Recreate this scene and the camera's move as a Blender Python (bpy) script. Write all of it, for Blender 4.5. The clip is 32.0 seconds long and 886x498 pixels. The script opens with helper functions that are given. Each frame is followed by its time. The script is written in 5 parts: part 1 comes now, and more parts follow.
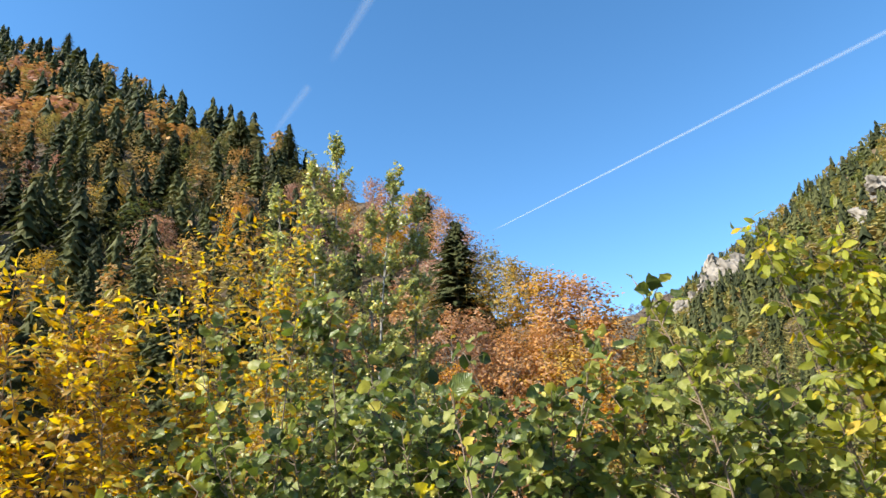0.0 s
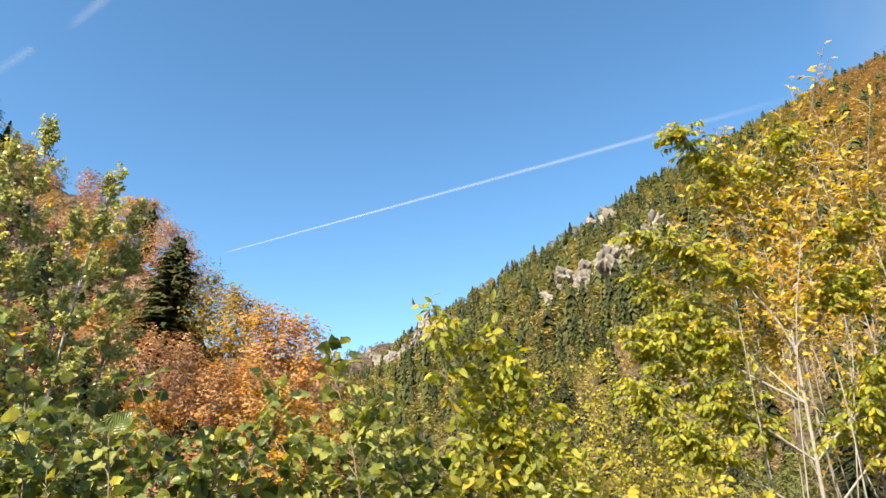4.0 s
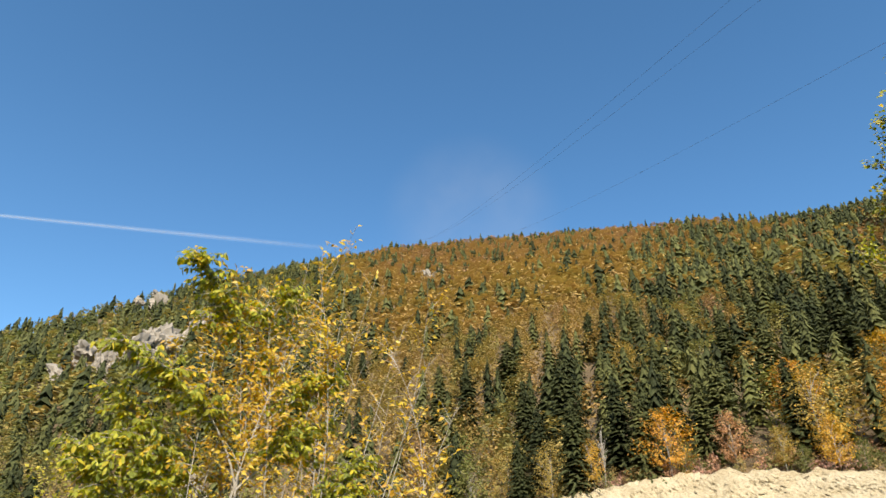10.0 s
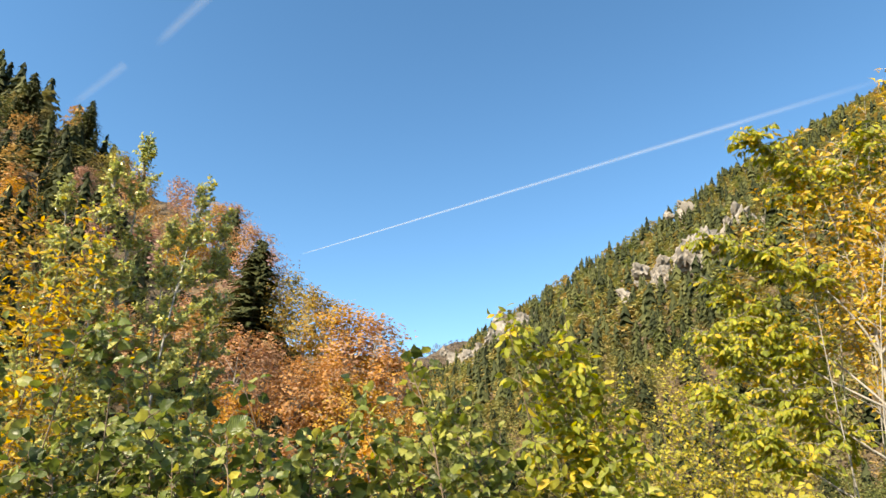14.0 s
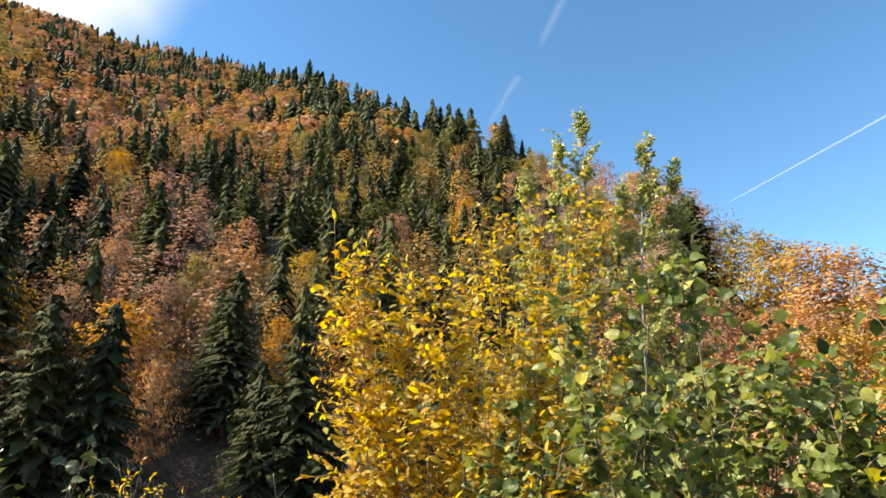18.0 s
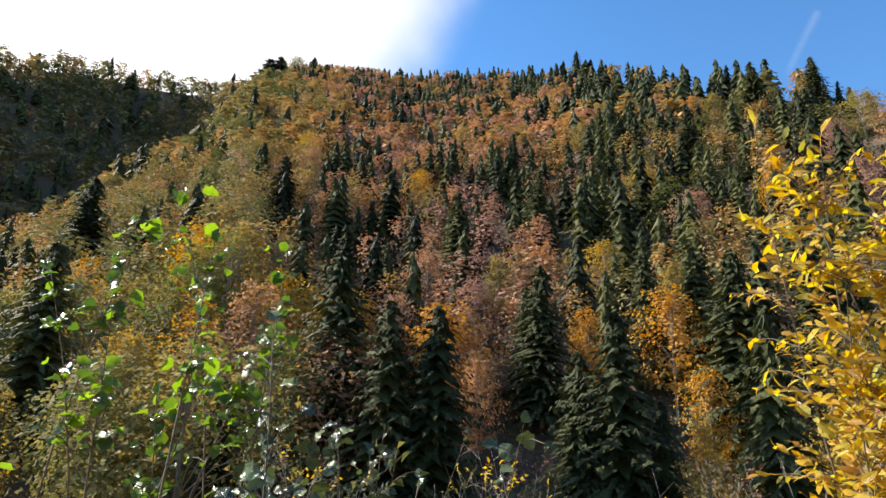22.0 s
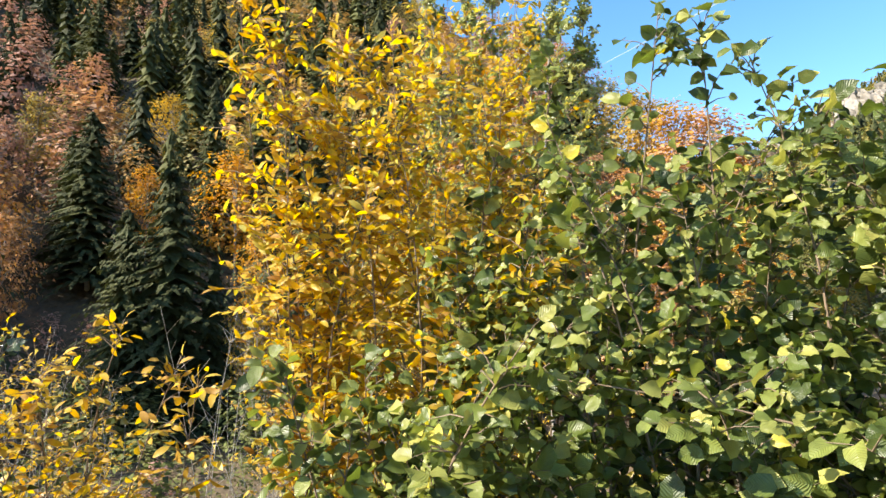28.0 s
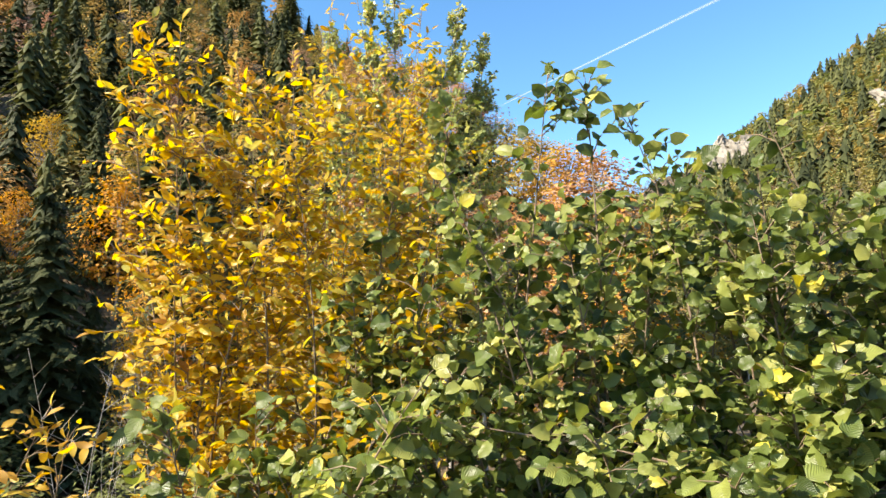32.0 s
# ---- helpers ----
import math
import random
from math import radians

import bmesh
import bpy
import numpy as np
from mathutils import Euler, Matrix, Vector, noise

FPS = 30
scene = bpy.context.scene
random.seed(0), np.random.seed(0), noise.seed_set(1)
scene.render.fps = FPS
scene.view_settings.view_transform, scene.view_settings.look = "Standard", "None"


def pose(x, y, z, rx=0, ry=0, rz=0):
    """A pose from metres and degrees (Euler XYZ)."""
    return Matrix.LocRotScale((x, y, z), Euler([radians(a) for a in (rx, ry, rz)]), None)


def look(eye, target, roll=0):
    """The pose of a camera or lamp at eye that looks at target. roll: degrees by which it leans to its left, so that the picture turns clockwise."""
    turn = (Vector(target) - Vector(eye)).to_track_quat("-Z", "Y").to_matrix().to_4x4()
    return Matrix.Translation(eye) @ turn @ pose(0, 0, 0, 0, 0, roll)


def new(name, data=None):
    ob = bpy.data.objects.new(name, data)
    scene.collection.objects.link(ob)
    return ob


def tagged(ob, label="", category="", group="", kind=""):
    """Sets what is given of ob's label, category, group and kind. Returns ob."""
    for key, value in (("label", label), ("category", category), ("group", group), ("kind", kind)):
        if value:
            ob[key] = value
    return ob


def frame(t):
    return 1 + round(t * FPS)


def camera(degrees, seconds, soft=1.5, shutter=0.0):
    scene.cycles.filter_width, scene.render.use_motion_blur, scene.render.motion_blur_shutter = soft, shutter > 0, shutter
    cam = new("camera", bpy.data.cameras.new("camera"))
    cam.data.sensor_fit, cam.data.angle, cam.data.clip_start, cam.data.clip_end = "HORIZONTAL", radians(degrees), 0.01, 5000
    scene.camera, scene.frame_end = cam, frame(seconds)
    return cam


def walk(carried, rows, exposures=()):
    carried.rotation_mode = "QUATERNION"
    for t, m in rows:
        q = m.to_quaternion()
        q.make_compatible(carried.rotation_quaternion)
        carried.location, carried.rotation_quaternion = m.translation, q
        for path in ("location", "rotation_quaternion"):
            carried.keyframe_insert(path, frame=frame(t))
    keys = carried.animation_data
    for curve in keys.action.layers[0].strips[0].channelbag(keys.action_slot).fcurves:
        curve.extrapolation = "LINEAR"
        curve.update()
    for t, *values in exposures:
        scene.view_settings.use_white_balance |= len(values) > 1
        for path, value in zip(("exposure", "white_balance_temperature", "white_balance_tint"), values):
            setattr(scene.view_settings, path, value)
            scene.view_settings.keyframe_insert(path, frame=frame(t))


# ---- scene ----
cam = camera(69.9, 32.0, soft=1.5)
METRES, EYE, TILT, LEAN, TURN = 6.5, 1.6, 18.0, 2.0, 0.0
ROWS = [
    (0.0, 0.0, 0.0, 0.0, 0.04, 0.18, 0.11),
    (0.5, 0.0032, -0.0078, 0.0041, -5.75, 1.49, -3.20),
    (1.0, 0.0027, -0.0105, 0.0061, -9.26, 1.59, -4.45),
    (1.5, 0.0025, -0.0089, -0.0017, -8.89, -1.08, -5.01),
    (2.0, 0.0185, -0.0116, 0.0005, -13.61, -0.31, -5.64),
    (2.5, 0.0333, -0.0224, 0.0096, -16.82, 2.41, -7.74),
    (4.5, 0.0084, -0.0682, 0.0228, -27.01, 5.83, -9.47),
    (5.0, 0.0019, -0.0829, 0.0262, -30.96, 6.50, -10.48),
    (5.5, 0.0043, -0.0953, 0.0338, -37.80, 9.33, -12.16),
    (6.0, 0.0117, -0.1, 0.0354, -43.56, 10.08, -15.08),
    (6.5, 0.0255, -0.1082, 0.0397, -48.79, 11.83, -16.35),
    (7.0, 0.0496, -0.1225, 0.0477, -54.79, 13.49, -17.08),
    (7.5, 0.0582, -0.1395, 0.0565, -58.36, 16.50, -16.61),
    (8.0, 0.0674, -0.142, 0.0633, -62.93, 20.43, -17.23),
    (8.5, 0.067, -0.1423, 0.0729, -70.19, 25.01, -16.50),
    (9.0, 0.0577, -0.1403, 0.0733, -74.16, 27.29, -17.25),
    (9.5, 0.0492, -0.1343, 0.076, -73.26, 28.18, -18.19),
    (10.0, 0.0507, -0.1267, 0.0715, -66.98, 25.35, -17.72),
    (10.5, 0.0386, -0.127, 0.0645, -57.41, 22.46, -16.94),
    (11.0, 0.0379, -0.1238, 0.0576, -50.49, 17.80, -16.00),
    (11.5, 0.0346, -0.1232, 0.0525, -44.54, 14.71, -15.24),
    (12.0, 0.0286, -0.1192, 0.0447, -37.56, 10.40, -13.69),
    (12.5, 0.0179, -0.1119, 0.0414, -30.86, 8.49, -12.77),
    (13.0, 0.0083, -0.1022, 0.0346, -24.17, 5.36, -12.04),
    (13.5, 0.0005, -0.1006, 0.0346, -20.44, 5.25, -10.97),
    (14.0, -0.003, -0.0978, 0.0335, -17.55, 4.40, -8.87),
    (14.5, -0.0055, -0.0971, 0.0334, -14.71, 4.32, -7.42),
    (16.5, -0.0707, -0.0482, 0.013, 1.86, 0.95, -0.08),
    (17.0, -0.0935, -0.0297, 0.003, 4.19, -0.60, 0.88),
    (17.5, -0.1208, -0.0078, -0.0095, 11.94, -1.41, 2.91),
    (18.0, -0.1426, 0.0219, -0.0205, 19.65, -0.42, 3.57),
    (18.5, -0.1658, 0.044, -0.033, 23.73, -1.84, 5.86),
    (19.0, -0.2025, 0.0649, -0.0418, 21.52, -0.76, 5.78),
    (19.5, -0.2507, 0.0767, -0.0484, 27.50, -0.86, 7.94),
    (20.0, -0.293, 0.0921, -0.0565, 40.57, 2.26, 12.06),
    (20.5, -0.3227, 0.1093, -0.0607, 48.69, 4.87, 12.60),
    (21.0, -0.3366, 0.111, -0.0592, 46.44, 6.30, 11.67),
    (21.5, -0.3519, 0.1079, -0.06, 47.25, 5.44, 11.68),
    (22.0, -0.3537, 0.1143, -0.0691, 45.56, 2.15, 10.21),
    (22.5, -0.3479, 0.1143, -0.0778, 43.16, 0.77, 7.58),
    (23.0, -0.3476, 0.1133, -0.0867, 43.67, -1.77, 7.26),
    (23.5, -0.3438, 0.1132, -0.0929, 43.03, -4.86, 6.93),
    (24.0, -0.34, 0.1182, -0.0973, 38.93, -7.00, 5.67),
    (24.5, -0.337, 0.121, -0.1035, 33.73, -10.09, 3.75),
    (25.0, -0.3312, 0.1219, -0.1099, 26.87, -12.91, 0.85),
    (25.5, -0.3242, 0.1261, -0.113, 20.60, -14.96, -0.57),
    (26.0, -0.3143, 0.1233, -0.1121, 16.84, -14.79, -0.47),
    (26.5, -0.3002, 0.1213, -0.1102, 14.87, -13.92, -0.00),
    (28.5, -0.2421, 0.1251, -0.1133, 5.40, -13.71, 1.37),
    (29.0, -0.2321, 0.1245, -0.1117, 1.46, -13.24, 0.52),
    (29.5, -0.23, 0.1247, -0.1111, 0.65, -13.08, 0.85),
    (30.0, -0.2276, 0.1218, -0.1095, 0.07, -11.10, 0.97),
    (30.5, -0.235, 0.12, -0.1068, 0.19, -8.83, 1.51),
    (31.0, -0.246, 0.123, -0.1082, 1.82, -12.16, -0.10),
    (31.5, -0.2546, 0.1176, -0.0993, 2.00, -10.10, -1.27),
    (32.0, -0.2524, 0.1225, -0.1023, 0.32, -10.86, -1.02),
]
walk(cam, [(t, pose(0, 0, EYE, TILT, LEAN, TURN) @ pose(METRES * x, METRES * y, METRES * z, 90 + pitch, roll, yaw)) for t, x, y, z, yaw, pitch, roll in ROWS], [
    (0.0, 1.05, 6500, 10), (1.0, 1.12, 7400, 11), (2.0, 1.2, 7800, 11), (4.0, 1.15, 7400, 10), (6.0, 1.1, 7500, 10), (8.0, 0.85, 7050, 10), (10.0, 0.8, 7050, 10), (12.0, 1.15, 7500, 10), (13.0, 1.1, 7550, 10), (17.0, 1.2, 7500, 10), (19.0, 1.15, 6900, 10), (20.0, 1.15, 6150, 14), (21.0, 1.05, 6200, 14),
    (22.5, 0.98, 6450, 14), (23.0, 1.6, 6000, 14), (24.0, 2.0, 5250, 17), (25.5, 1.9, 5250, 18), (26.5, 1.75, 5600, 15), (28.5, 1.4, 7000, 10), (32.0, 1.4, 7100, 10)])

# ---- light ----
SUN_AZ, SUN_EL = 112.0, 36.0


def way(az, el):
    """Unit vector of a bearing (degrees to the left of ahead) and an elevation."""
    a, e = radians(az), radians(el)
    return Vector((-math.sin(a) * math.cos(e), math.cos(a) * math.cos(e), math.sin(e)))


SUNWARD = way(SUN_AZ, SUN_EL)
sun = new("sun", bpy.data.lights.new("sun", "SUN"))
sun.data.energy, sun.data.angle, sun.data.color = 5.0, radians(0.6), (1.0, 0.93, 0.82)
sun.matrix_world = look(SUNWARD * 500, (0, 0, 0))

world = bpy.data.worlds.new("world")
scene.world = world
world.use_nodes = True
wn, wl = world.node_tree.nodes, world.node_tree.links
wn.clear()
sky = wn.new("ShaderNodeTexSky")
sky.sky_type, sky.sun_disc = "NISHITA", False
sky.sun_elevation, sky.sun_rotation = radians(SUN_EL), radians(-SUN_AZ)
sky.altitude, sky.air_density, sky.dust_density, sky.ozone_density = 1200, 1.0, 0.0, 3.0
sky_bg = wn.new("ShaderNodeBackground")
sky_bg.inputs[1].default_value = 0.15
deep = wn.new("ShaderNodeHueSaturation")
deep.inputs["Saturation"].default_value, deep.inputs["Value"].default_value = 1.18, 0.93
deep.inputs["Hue"].default_value = 0.495
wl.new(sky.outputs[0], deep.inputs["Color"])
wl.new(deep.outputs[0], sky_bg.inputs[0])
# white glare near the sun, painted into the sky as a bright soft-edged patch
coord = wn.new("ShaderNodeTexCoord")
dot = wn.new("ShaderNodeVectorMath")
dot.operation = "DOT_PRODUCT"
dot.inputs[1].default_value = way(92, 42)
wl.new(coord.outputs["Generated"], dot.inputs[0])
glare_noise = wn.new("ShaderNodeTexNoise")
glare_noise.inputs["Scale"].default_value, glare_noise.inputs["Detail"].default_value = 3.0, 5.0
wl.new(coord.outputs["Generated"], glare_noise.inputs["Vector"])
wob = wn.new("ShaderNodeMath")
wob.operation, wob.inputs[1].default_value = "MULTIPLY_ADD", 0.10
wl.new(glare_noise.outputs["Fac"], wob.inputs[0])
wl.new(dot.outputs["Value"], wob.inputs[2])
edge = wn.new("ShaderNodeMapRange")
edge.interpolation_type = "SMOOTHSTEP"
edge.inputs["From Min"].default_value, edge.inputs["From Max"].default_value = 0.845, 0.93
wl.new(wob.outputs[0], edge.inputs["Value"])
glare_bg = wn.new("ShaderNodeBackground")
glare_bg.inputs[0].default_value, glare_bg.inputs[1].default_value = (1.0, 1.0, 1.0, 1), 0.66
sky_mix = wn.new("ShaderNodeMixShader")
wl.new(edge.outputs[0], sky_mix.inputs[0])
wl.new(sky_bg.outputs[0], sky_mix.inputs[1])
wl.new(glare_bg.outputs[0], sky_mix.inputs[2])
# faint wisp of cloud above the far ridge
wisp_dot = wn.new("ShaderNodeVectorMath")
wisp_dot.operation = "DOT_PRODUCT"
wisp_dot.inputs[1].default_value = way(-71, 32.5)
wl.new(coord.outputs["Generated"], wisp_dot.inputs[0])
wisp_edge = wn.new("ShaderNodeMapRange")
wisp_edge.interpolation_type = "SMOOTHSTEP"
wisp_edge.inputs["From Min"].default_value, wisp_edge.inputs["From Max"].default_value = 0.988, 1.0
wisp_edge.inputs["To Max"].default_value = 0.16
wl.new(wisp_dot.outputs["Value"], wisp_edge.inputs["Value"])
wisp_noise = wn.new("ShaderNodeTexNoise")
wisp_noise.inputs["Scale"].default_value, wisp_noise.inputs["Detail"].default_value = 14.0, 5.0
wl.new(coord.outputs["Generated"], wisp_noise.inputs["Vector"])
wisp = wn.new("ShaderNodeMath")
wisp.operation = "MULTIPLY"
wl.new(wisp_edge.outputs[0], wisp.inputs[0])
wl.new(wisp_noise.outputs["Fac"], wisp.inputs[1])
wisp_bg = wn.new("ShaderNodeBackground")
wisp_bg.inputs[0].default_value, wisp_bg.inputs[1].default_value = (1.0, 1.0, 1.0, 1), 0.45
wisp_mix = wn.new("ShaderNodeMixShader")
wl.new(wisp.outputs[0], wisp_mix.inputs[0])
wl.new(sky_mix.outputs[0], wisp_mix.inputs[1])
wl.new(wisp_bg.outputs[0], wisp_mix.inputs[2])
world_out = wn.new("ShaderNodeOutputWorld")
wl.new(wisp_mix.outputs[0], world_out.inputs[0])


# ---- materials ----
def material(name):
    m = bpy.data.materials.new(name)
    m.use_nodes = True
    return m, m.node_tree.nodes, m.node_tree.links, m.node_tree.nodes["Principled BSDF"]


def ramp_node(nodes, stops):
    r = nodes.new("ShaderNodeValToRGB")
    while len(r.color_ramp.elements) < len(stops):
        r.color_ramp.elements.new(0.5)
    for e, (p, c) in zip(r.color_ramp.elements, stops):
        e.position, e.color = p, (*c, 1)
    return r


def noise_node(nodes, links, scale, detail=4.0, coords="Object", rough=0.55):
    tc = nodes.new("ShaderNodeTexCoord")
    n = nodes.new("ShaderNodeTexNoise")
    n.inputs["Scale"].default_value, n.inputs["Detail"].default_value = scale, detail
    n.inputs["Roughness"].default_value = rough
    links.new(tc.outputs[coords], n.inputs["Vector"])
    return n


def math_node(nodes, links, op, a, b):
    m = nodes.new("ShaderNodeMath")
    m.operation = op
    for i, v in enumerate((a, b)):
        if isinstance(v, (int, float)):
            m.inputs[i].default_value = v
        else:
            links.new(v, m.inputs[i])
    return m.outputs[0]


def ground_material(name, stops, scale, fine, bump=0.4, rough=0.9):
    """Earth, rock or litter: coarse and fine noise through a ramp, with relief."""
    m, n, l, p = material(name)
    a = noise_node(n, l, scale, 6.0)
    b = noise_node(n, l, fine, 5.0)
    mixed = math_node(n, l, "ADD", math_node(n, l, "MULTIPLY", a.outputs["Fac"], 0.6), math_node(n, l, "MULTIPLY", b.outputs["Fac"], 0.4))
    r = ramp_node(n, stops)
    l.new(mixed, r.inputs[0])
    l.new(r.outputs[0], p.inputs["Base Color"])
    p.inputs["Roughness"].default_value = rough
    bp = n.new("ShaderNodeBump")
    bp.inputs["Strength"].default_value, bp.inputs["Distance"].default_value = bump, 1.0 / fine
    l.new(b.outputs["Fac"], bp.inputs["Height"])
    l.new(bp.outputs[0], p.inputs["Normal"])
    return m


def plain_material(name, colour, rough=0.5, metal=0.0, grain=8.0, spread=0.15):
    m, n, l, p = material(name)
    a = noise_node(n, l, grain, 5.0)
    dark = tuple(c * (1 - spread) for c in colour)
    light = tuple(min(1, c * (1 + spread)) for c in colour)
    r = ramp_node(n, [(0.3, dark), (0.7, light)])
    l.new(a.outputs["Fac"], r.inputs[0])
    l.new(r.outputs[0], p.inputs["Base Color"])
    p.inputs["Roughness"].default_value, p.inputs["Metallic"].default_value = rough, metal
    return m


def foliage_material(name, stops, source, mottle, through_light=0.35, rough=0.55, veins=False, jitter=0.25, gloss=0.5):
    """Leaves that let light through. source: 'tree' (tone of the tree object), 'stuff' (tone of each tree in a joined wood),
    'leaf' (each leaf by itself), 'object' (each leaf object by itself)."""
    m, n, l, p = material(name)
    if source in ("tree", "stuff"):
        tuft = noise_node(n, l, 3.2 if source == "tree" else 1.4, 4.0)
        relief = n.new("ShaderNodeBump")
        relief.inputs["Strength"].default_value, relief.inputs["Distance"].default_value = 0.5, 0.4
        l.new(tuft.outputs["Fac"], relief.inputs["Height"])
        l.new(relief.outputs[0], p.inputs["Normal"])
        at = n.new("ShaderNodeAttribute")
        at.attribute_type, at.attribute_name = ("OBJECT" if source == "tree" else "GEOMETRY"), "tone"
        tone = at.outputs["Fac"]
        geo = n.new("ShaderNodeNewGeometry")
        tone = math_node(n, l, "ADD", tone, math_node(n, l, "MULTIPLY", math_node(n, l, "SUBTRACT", geo.outputs["Random Per Island"], 0.5), jitter))
    elif source == "leaf":
        tone = n.new("ShaderNodeNewGeometry").outputs["Random Per Island"]
    else:
        tone = n.new("ShaderNodeObjectInfo").outputs["Random"]
    r = ramp_node(n, stops)
    l.new(tone, r.inputs[0])
    spots = noise_node(n, l, mottle, 3.0)
    hsv = n.new("ShaderNodeHueSaturation")
    l.new(r.outputs[0], hsv.inputs["Color"])
    l.new(math_node(n, l, "ADD", math_node(n, l, "MULTIPLY", spots.outputs["Fac"], 0.9), 0.55), hsv.inputs["Value"])
    colour = hsv.outputs[0]
    if veins:
        uv = n.new("ShaderNodeUVMap")
        sep = n.new("ShaderNodeSeparateXYZ")
        l.new(uv.outputs[0], sep.inputs[0])
        side = math_node(n, l, "ABSOLUTE", math_node(n, l, "SUBTRACT", sep.outputs[0], 0.5), 0)
        phase = math_node(n, l, "SUBTRACT", math_node(n, l, "MULTIPLY", sep.outputs[1], 62.0), math_node(n, l, "MULTIPLY", side, 46.0))
        rib = math_node(n, l, "SINE", phase, 0)
        bp = n.new("ShaderNodeBump")
        bp.inputs["Strength"].default_value, bp.inputs["Distance"].default_value = 0.5, 0.002
        l.new(rib, bp.inputs["Height"])
        l.new(bp.outputs[0], p.inputs["Normal"])
        vein = math_node(n, l, "GREATER_THAN", rib, 0.86)
        hs2 = n.new("ShaderNodeHueSaturation")
        l.new(colour, hs2.inputs["Color"])
        l.new(math_node(n, l, "ADD", math_node(n, l, "MULTIPLY", vein, 0.12), 1.0), hs2.inputs["Value"])
        colour = hs2.outputs[0]
    l.new(colour, p.inputs["Base Color"])
    p.inputs["Roughness"].default_value = rough
    p.inputs["Specular IOR Level"].default_value = gloss
    tr = n.new("ShaderNodeBsdfTranslucent")
    bright = n.new("ShaderNodeHueSaturation")
    bright.inputs["Saturation"].default_value, bright.inputs["Value"].default_value = 1.15, 1.25
    l.new(colour, bright.inputs["Color"])
    l.new(bright.outputs[0], tr.inputs["Color"])
    mx = n.new("ShaderNodeMixShader")
    mx.inputs[0].default_value = through_light
    l.new(p.outputs[0], mx.inputs[1])
    l.new(tr.outputs[0], mx.inputs[2])
    l.new(mx.outputs[0], n["Material Output"].inputs["Surface"])
    return m


AUTUMN = [(0.0, (0.40, 0.24, 0.19)), (0.18, (0.50, 0.30, 0.20)), (0.36, (0.50, 0.295, 0.13)), (0.54, (0.45, 0.305, 0.125)),
          (0.70, (0.32, 0.265, 0.115)), (0.85, (0.20, 0.195, 0.08)), (1.0, (0.13, 0.15, 0.05))]
RUSSET = [(0.0, (0.32, 0.205, 0.12)), (0.25, (0.36, 0.235, 0.10)), (0.5, (0.36, 0.255, 0.09)), (0.7, (0.285, 0.24, 0.085)), (0.85, (0.24, 0.24, 0.08)), (1.0, (0.13, 0.16, 0.05))]
NEEDLE = [(0.0, (0.027, 0.034, 0.014)), (0.5, (0.058, 0.067, 0.025)), (1.0, (0.11, 0.115, 0.04))]
VIVID = [(0.0, (0.40, 0.25, 0.20)), (0.18, (0.48, 0.30, 0.17)), (0.36, (0.57, 0.29, 0.07)), (0.54, (0.57, 0.36, 0.06)), (0.70, (0.36, 0.285, 0.105)), (0.85, (0.22, 0.215, 0.075)), (1.0, (0.13, 0.16, 0.05))]
HAZEL = [(0.0, (0.035, 0.055, 0.013)), (0.35, (0.11, 0.15, 0.034)), (0.72, (0.22, 0.255, 0.062)), (0.95, (0.38, 0.37, 0.10)), (1.0, (0.62, 0.52, 0.06))]
YELLOW = [(0.0, (0.28, 0.13, 0.02)), (0.2, (0.54, 0.32, 0.03)), (0.7, (0.65, 0.465, 0.045)), (1.0, (0.50, 0.47, 0.10))]
# yellower copy of HAZEL, lightened to put sunlight on the hedge's right end
SUNLIT_HAZEL = [(0.0, (0.06, 0.085, 0.018)), (0.35, (0.19, 0.22, 0.042)), (0.72, (0.32, 0.34, 0.075)), (0.95, (0.44, 0.42, 0.11)), (1.0, (0.56, 0.46, 0.07))]
LIME = [(0.0, (0.14, 0.17, 0.03)), (0.4, (0.29, 0.32, 0.04)), (0.8, (0.46, 0.44, 0.05)), (1.0, (0.66, 0.46, 0.04))]
LIGHT_LIME = [(0.0, (0.24, 0.25, 0.04)), (0.4, (0.42, 0.39, 0.055)), (0.8, (0.56, 0.48, 0.07)), (1.0, (0.66, 0.46, 0.05))]
DULL = [(0.0, (0.04, 0.06, 0.02)), (0.5, (0.10, 0.12, 0.04)), (1.0, (0.25, 0.22, 0.07))]
GOLD = [(0.0, (0.44, 0.24, 0.035)), (0.5, (0.62, 0.41, 0.05)), (1.0, (0.62, 0.49, 0.08))]
SILVER = [(0.0, (0.20, 0.24, 0.08)), (0.5, (0.38, 0.41, 0.15)), (0.85, (0.55, 0.52, 0.22)), (1.0, (0.64, 0.50, 0.08))]
FRESH = [(0.0, (0.05, 0.085, 0.02)), (0.6, (0.13, 0.22, 0.035)), (1.0, (0.28, 0.42, 0.06))]

needle_tree = foliage_material("spruce_needles", NEEDLE, "tree", 1.3, 0.12, 0.7, jitter=0.4, gloss=0.15)
needle_wood = foliage_material("spruce_needles_wood", NEEDLE, "stuff", 0.4, 0.12, 0.7, jitter=0.35, gloss=0.15)
autumn_tree = foliage_material("autumn_leaves", VIVID, "tree", 1.2, 0.34, 0.75, jitter=0.2, gloss=0.12)
# grey leaf colours that paint the air's haze onto the far hill
HAZE_GREY = [(0.0, (0.13, 0.125, 0.14)), (1.0, (0.20, 0.165, 0.15))]
hazed_wood = foliage_material("hazed_leaves_wood", HAZE_GREY, "stuff", 0.1, 0.12, 0.8, jitter=0.1, gloss=0.1)
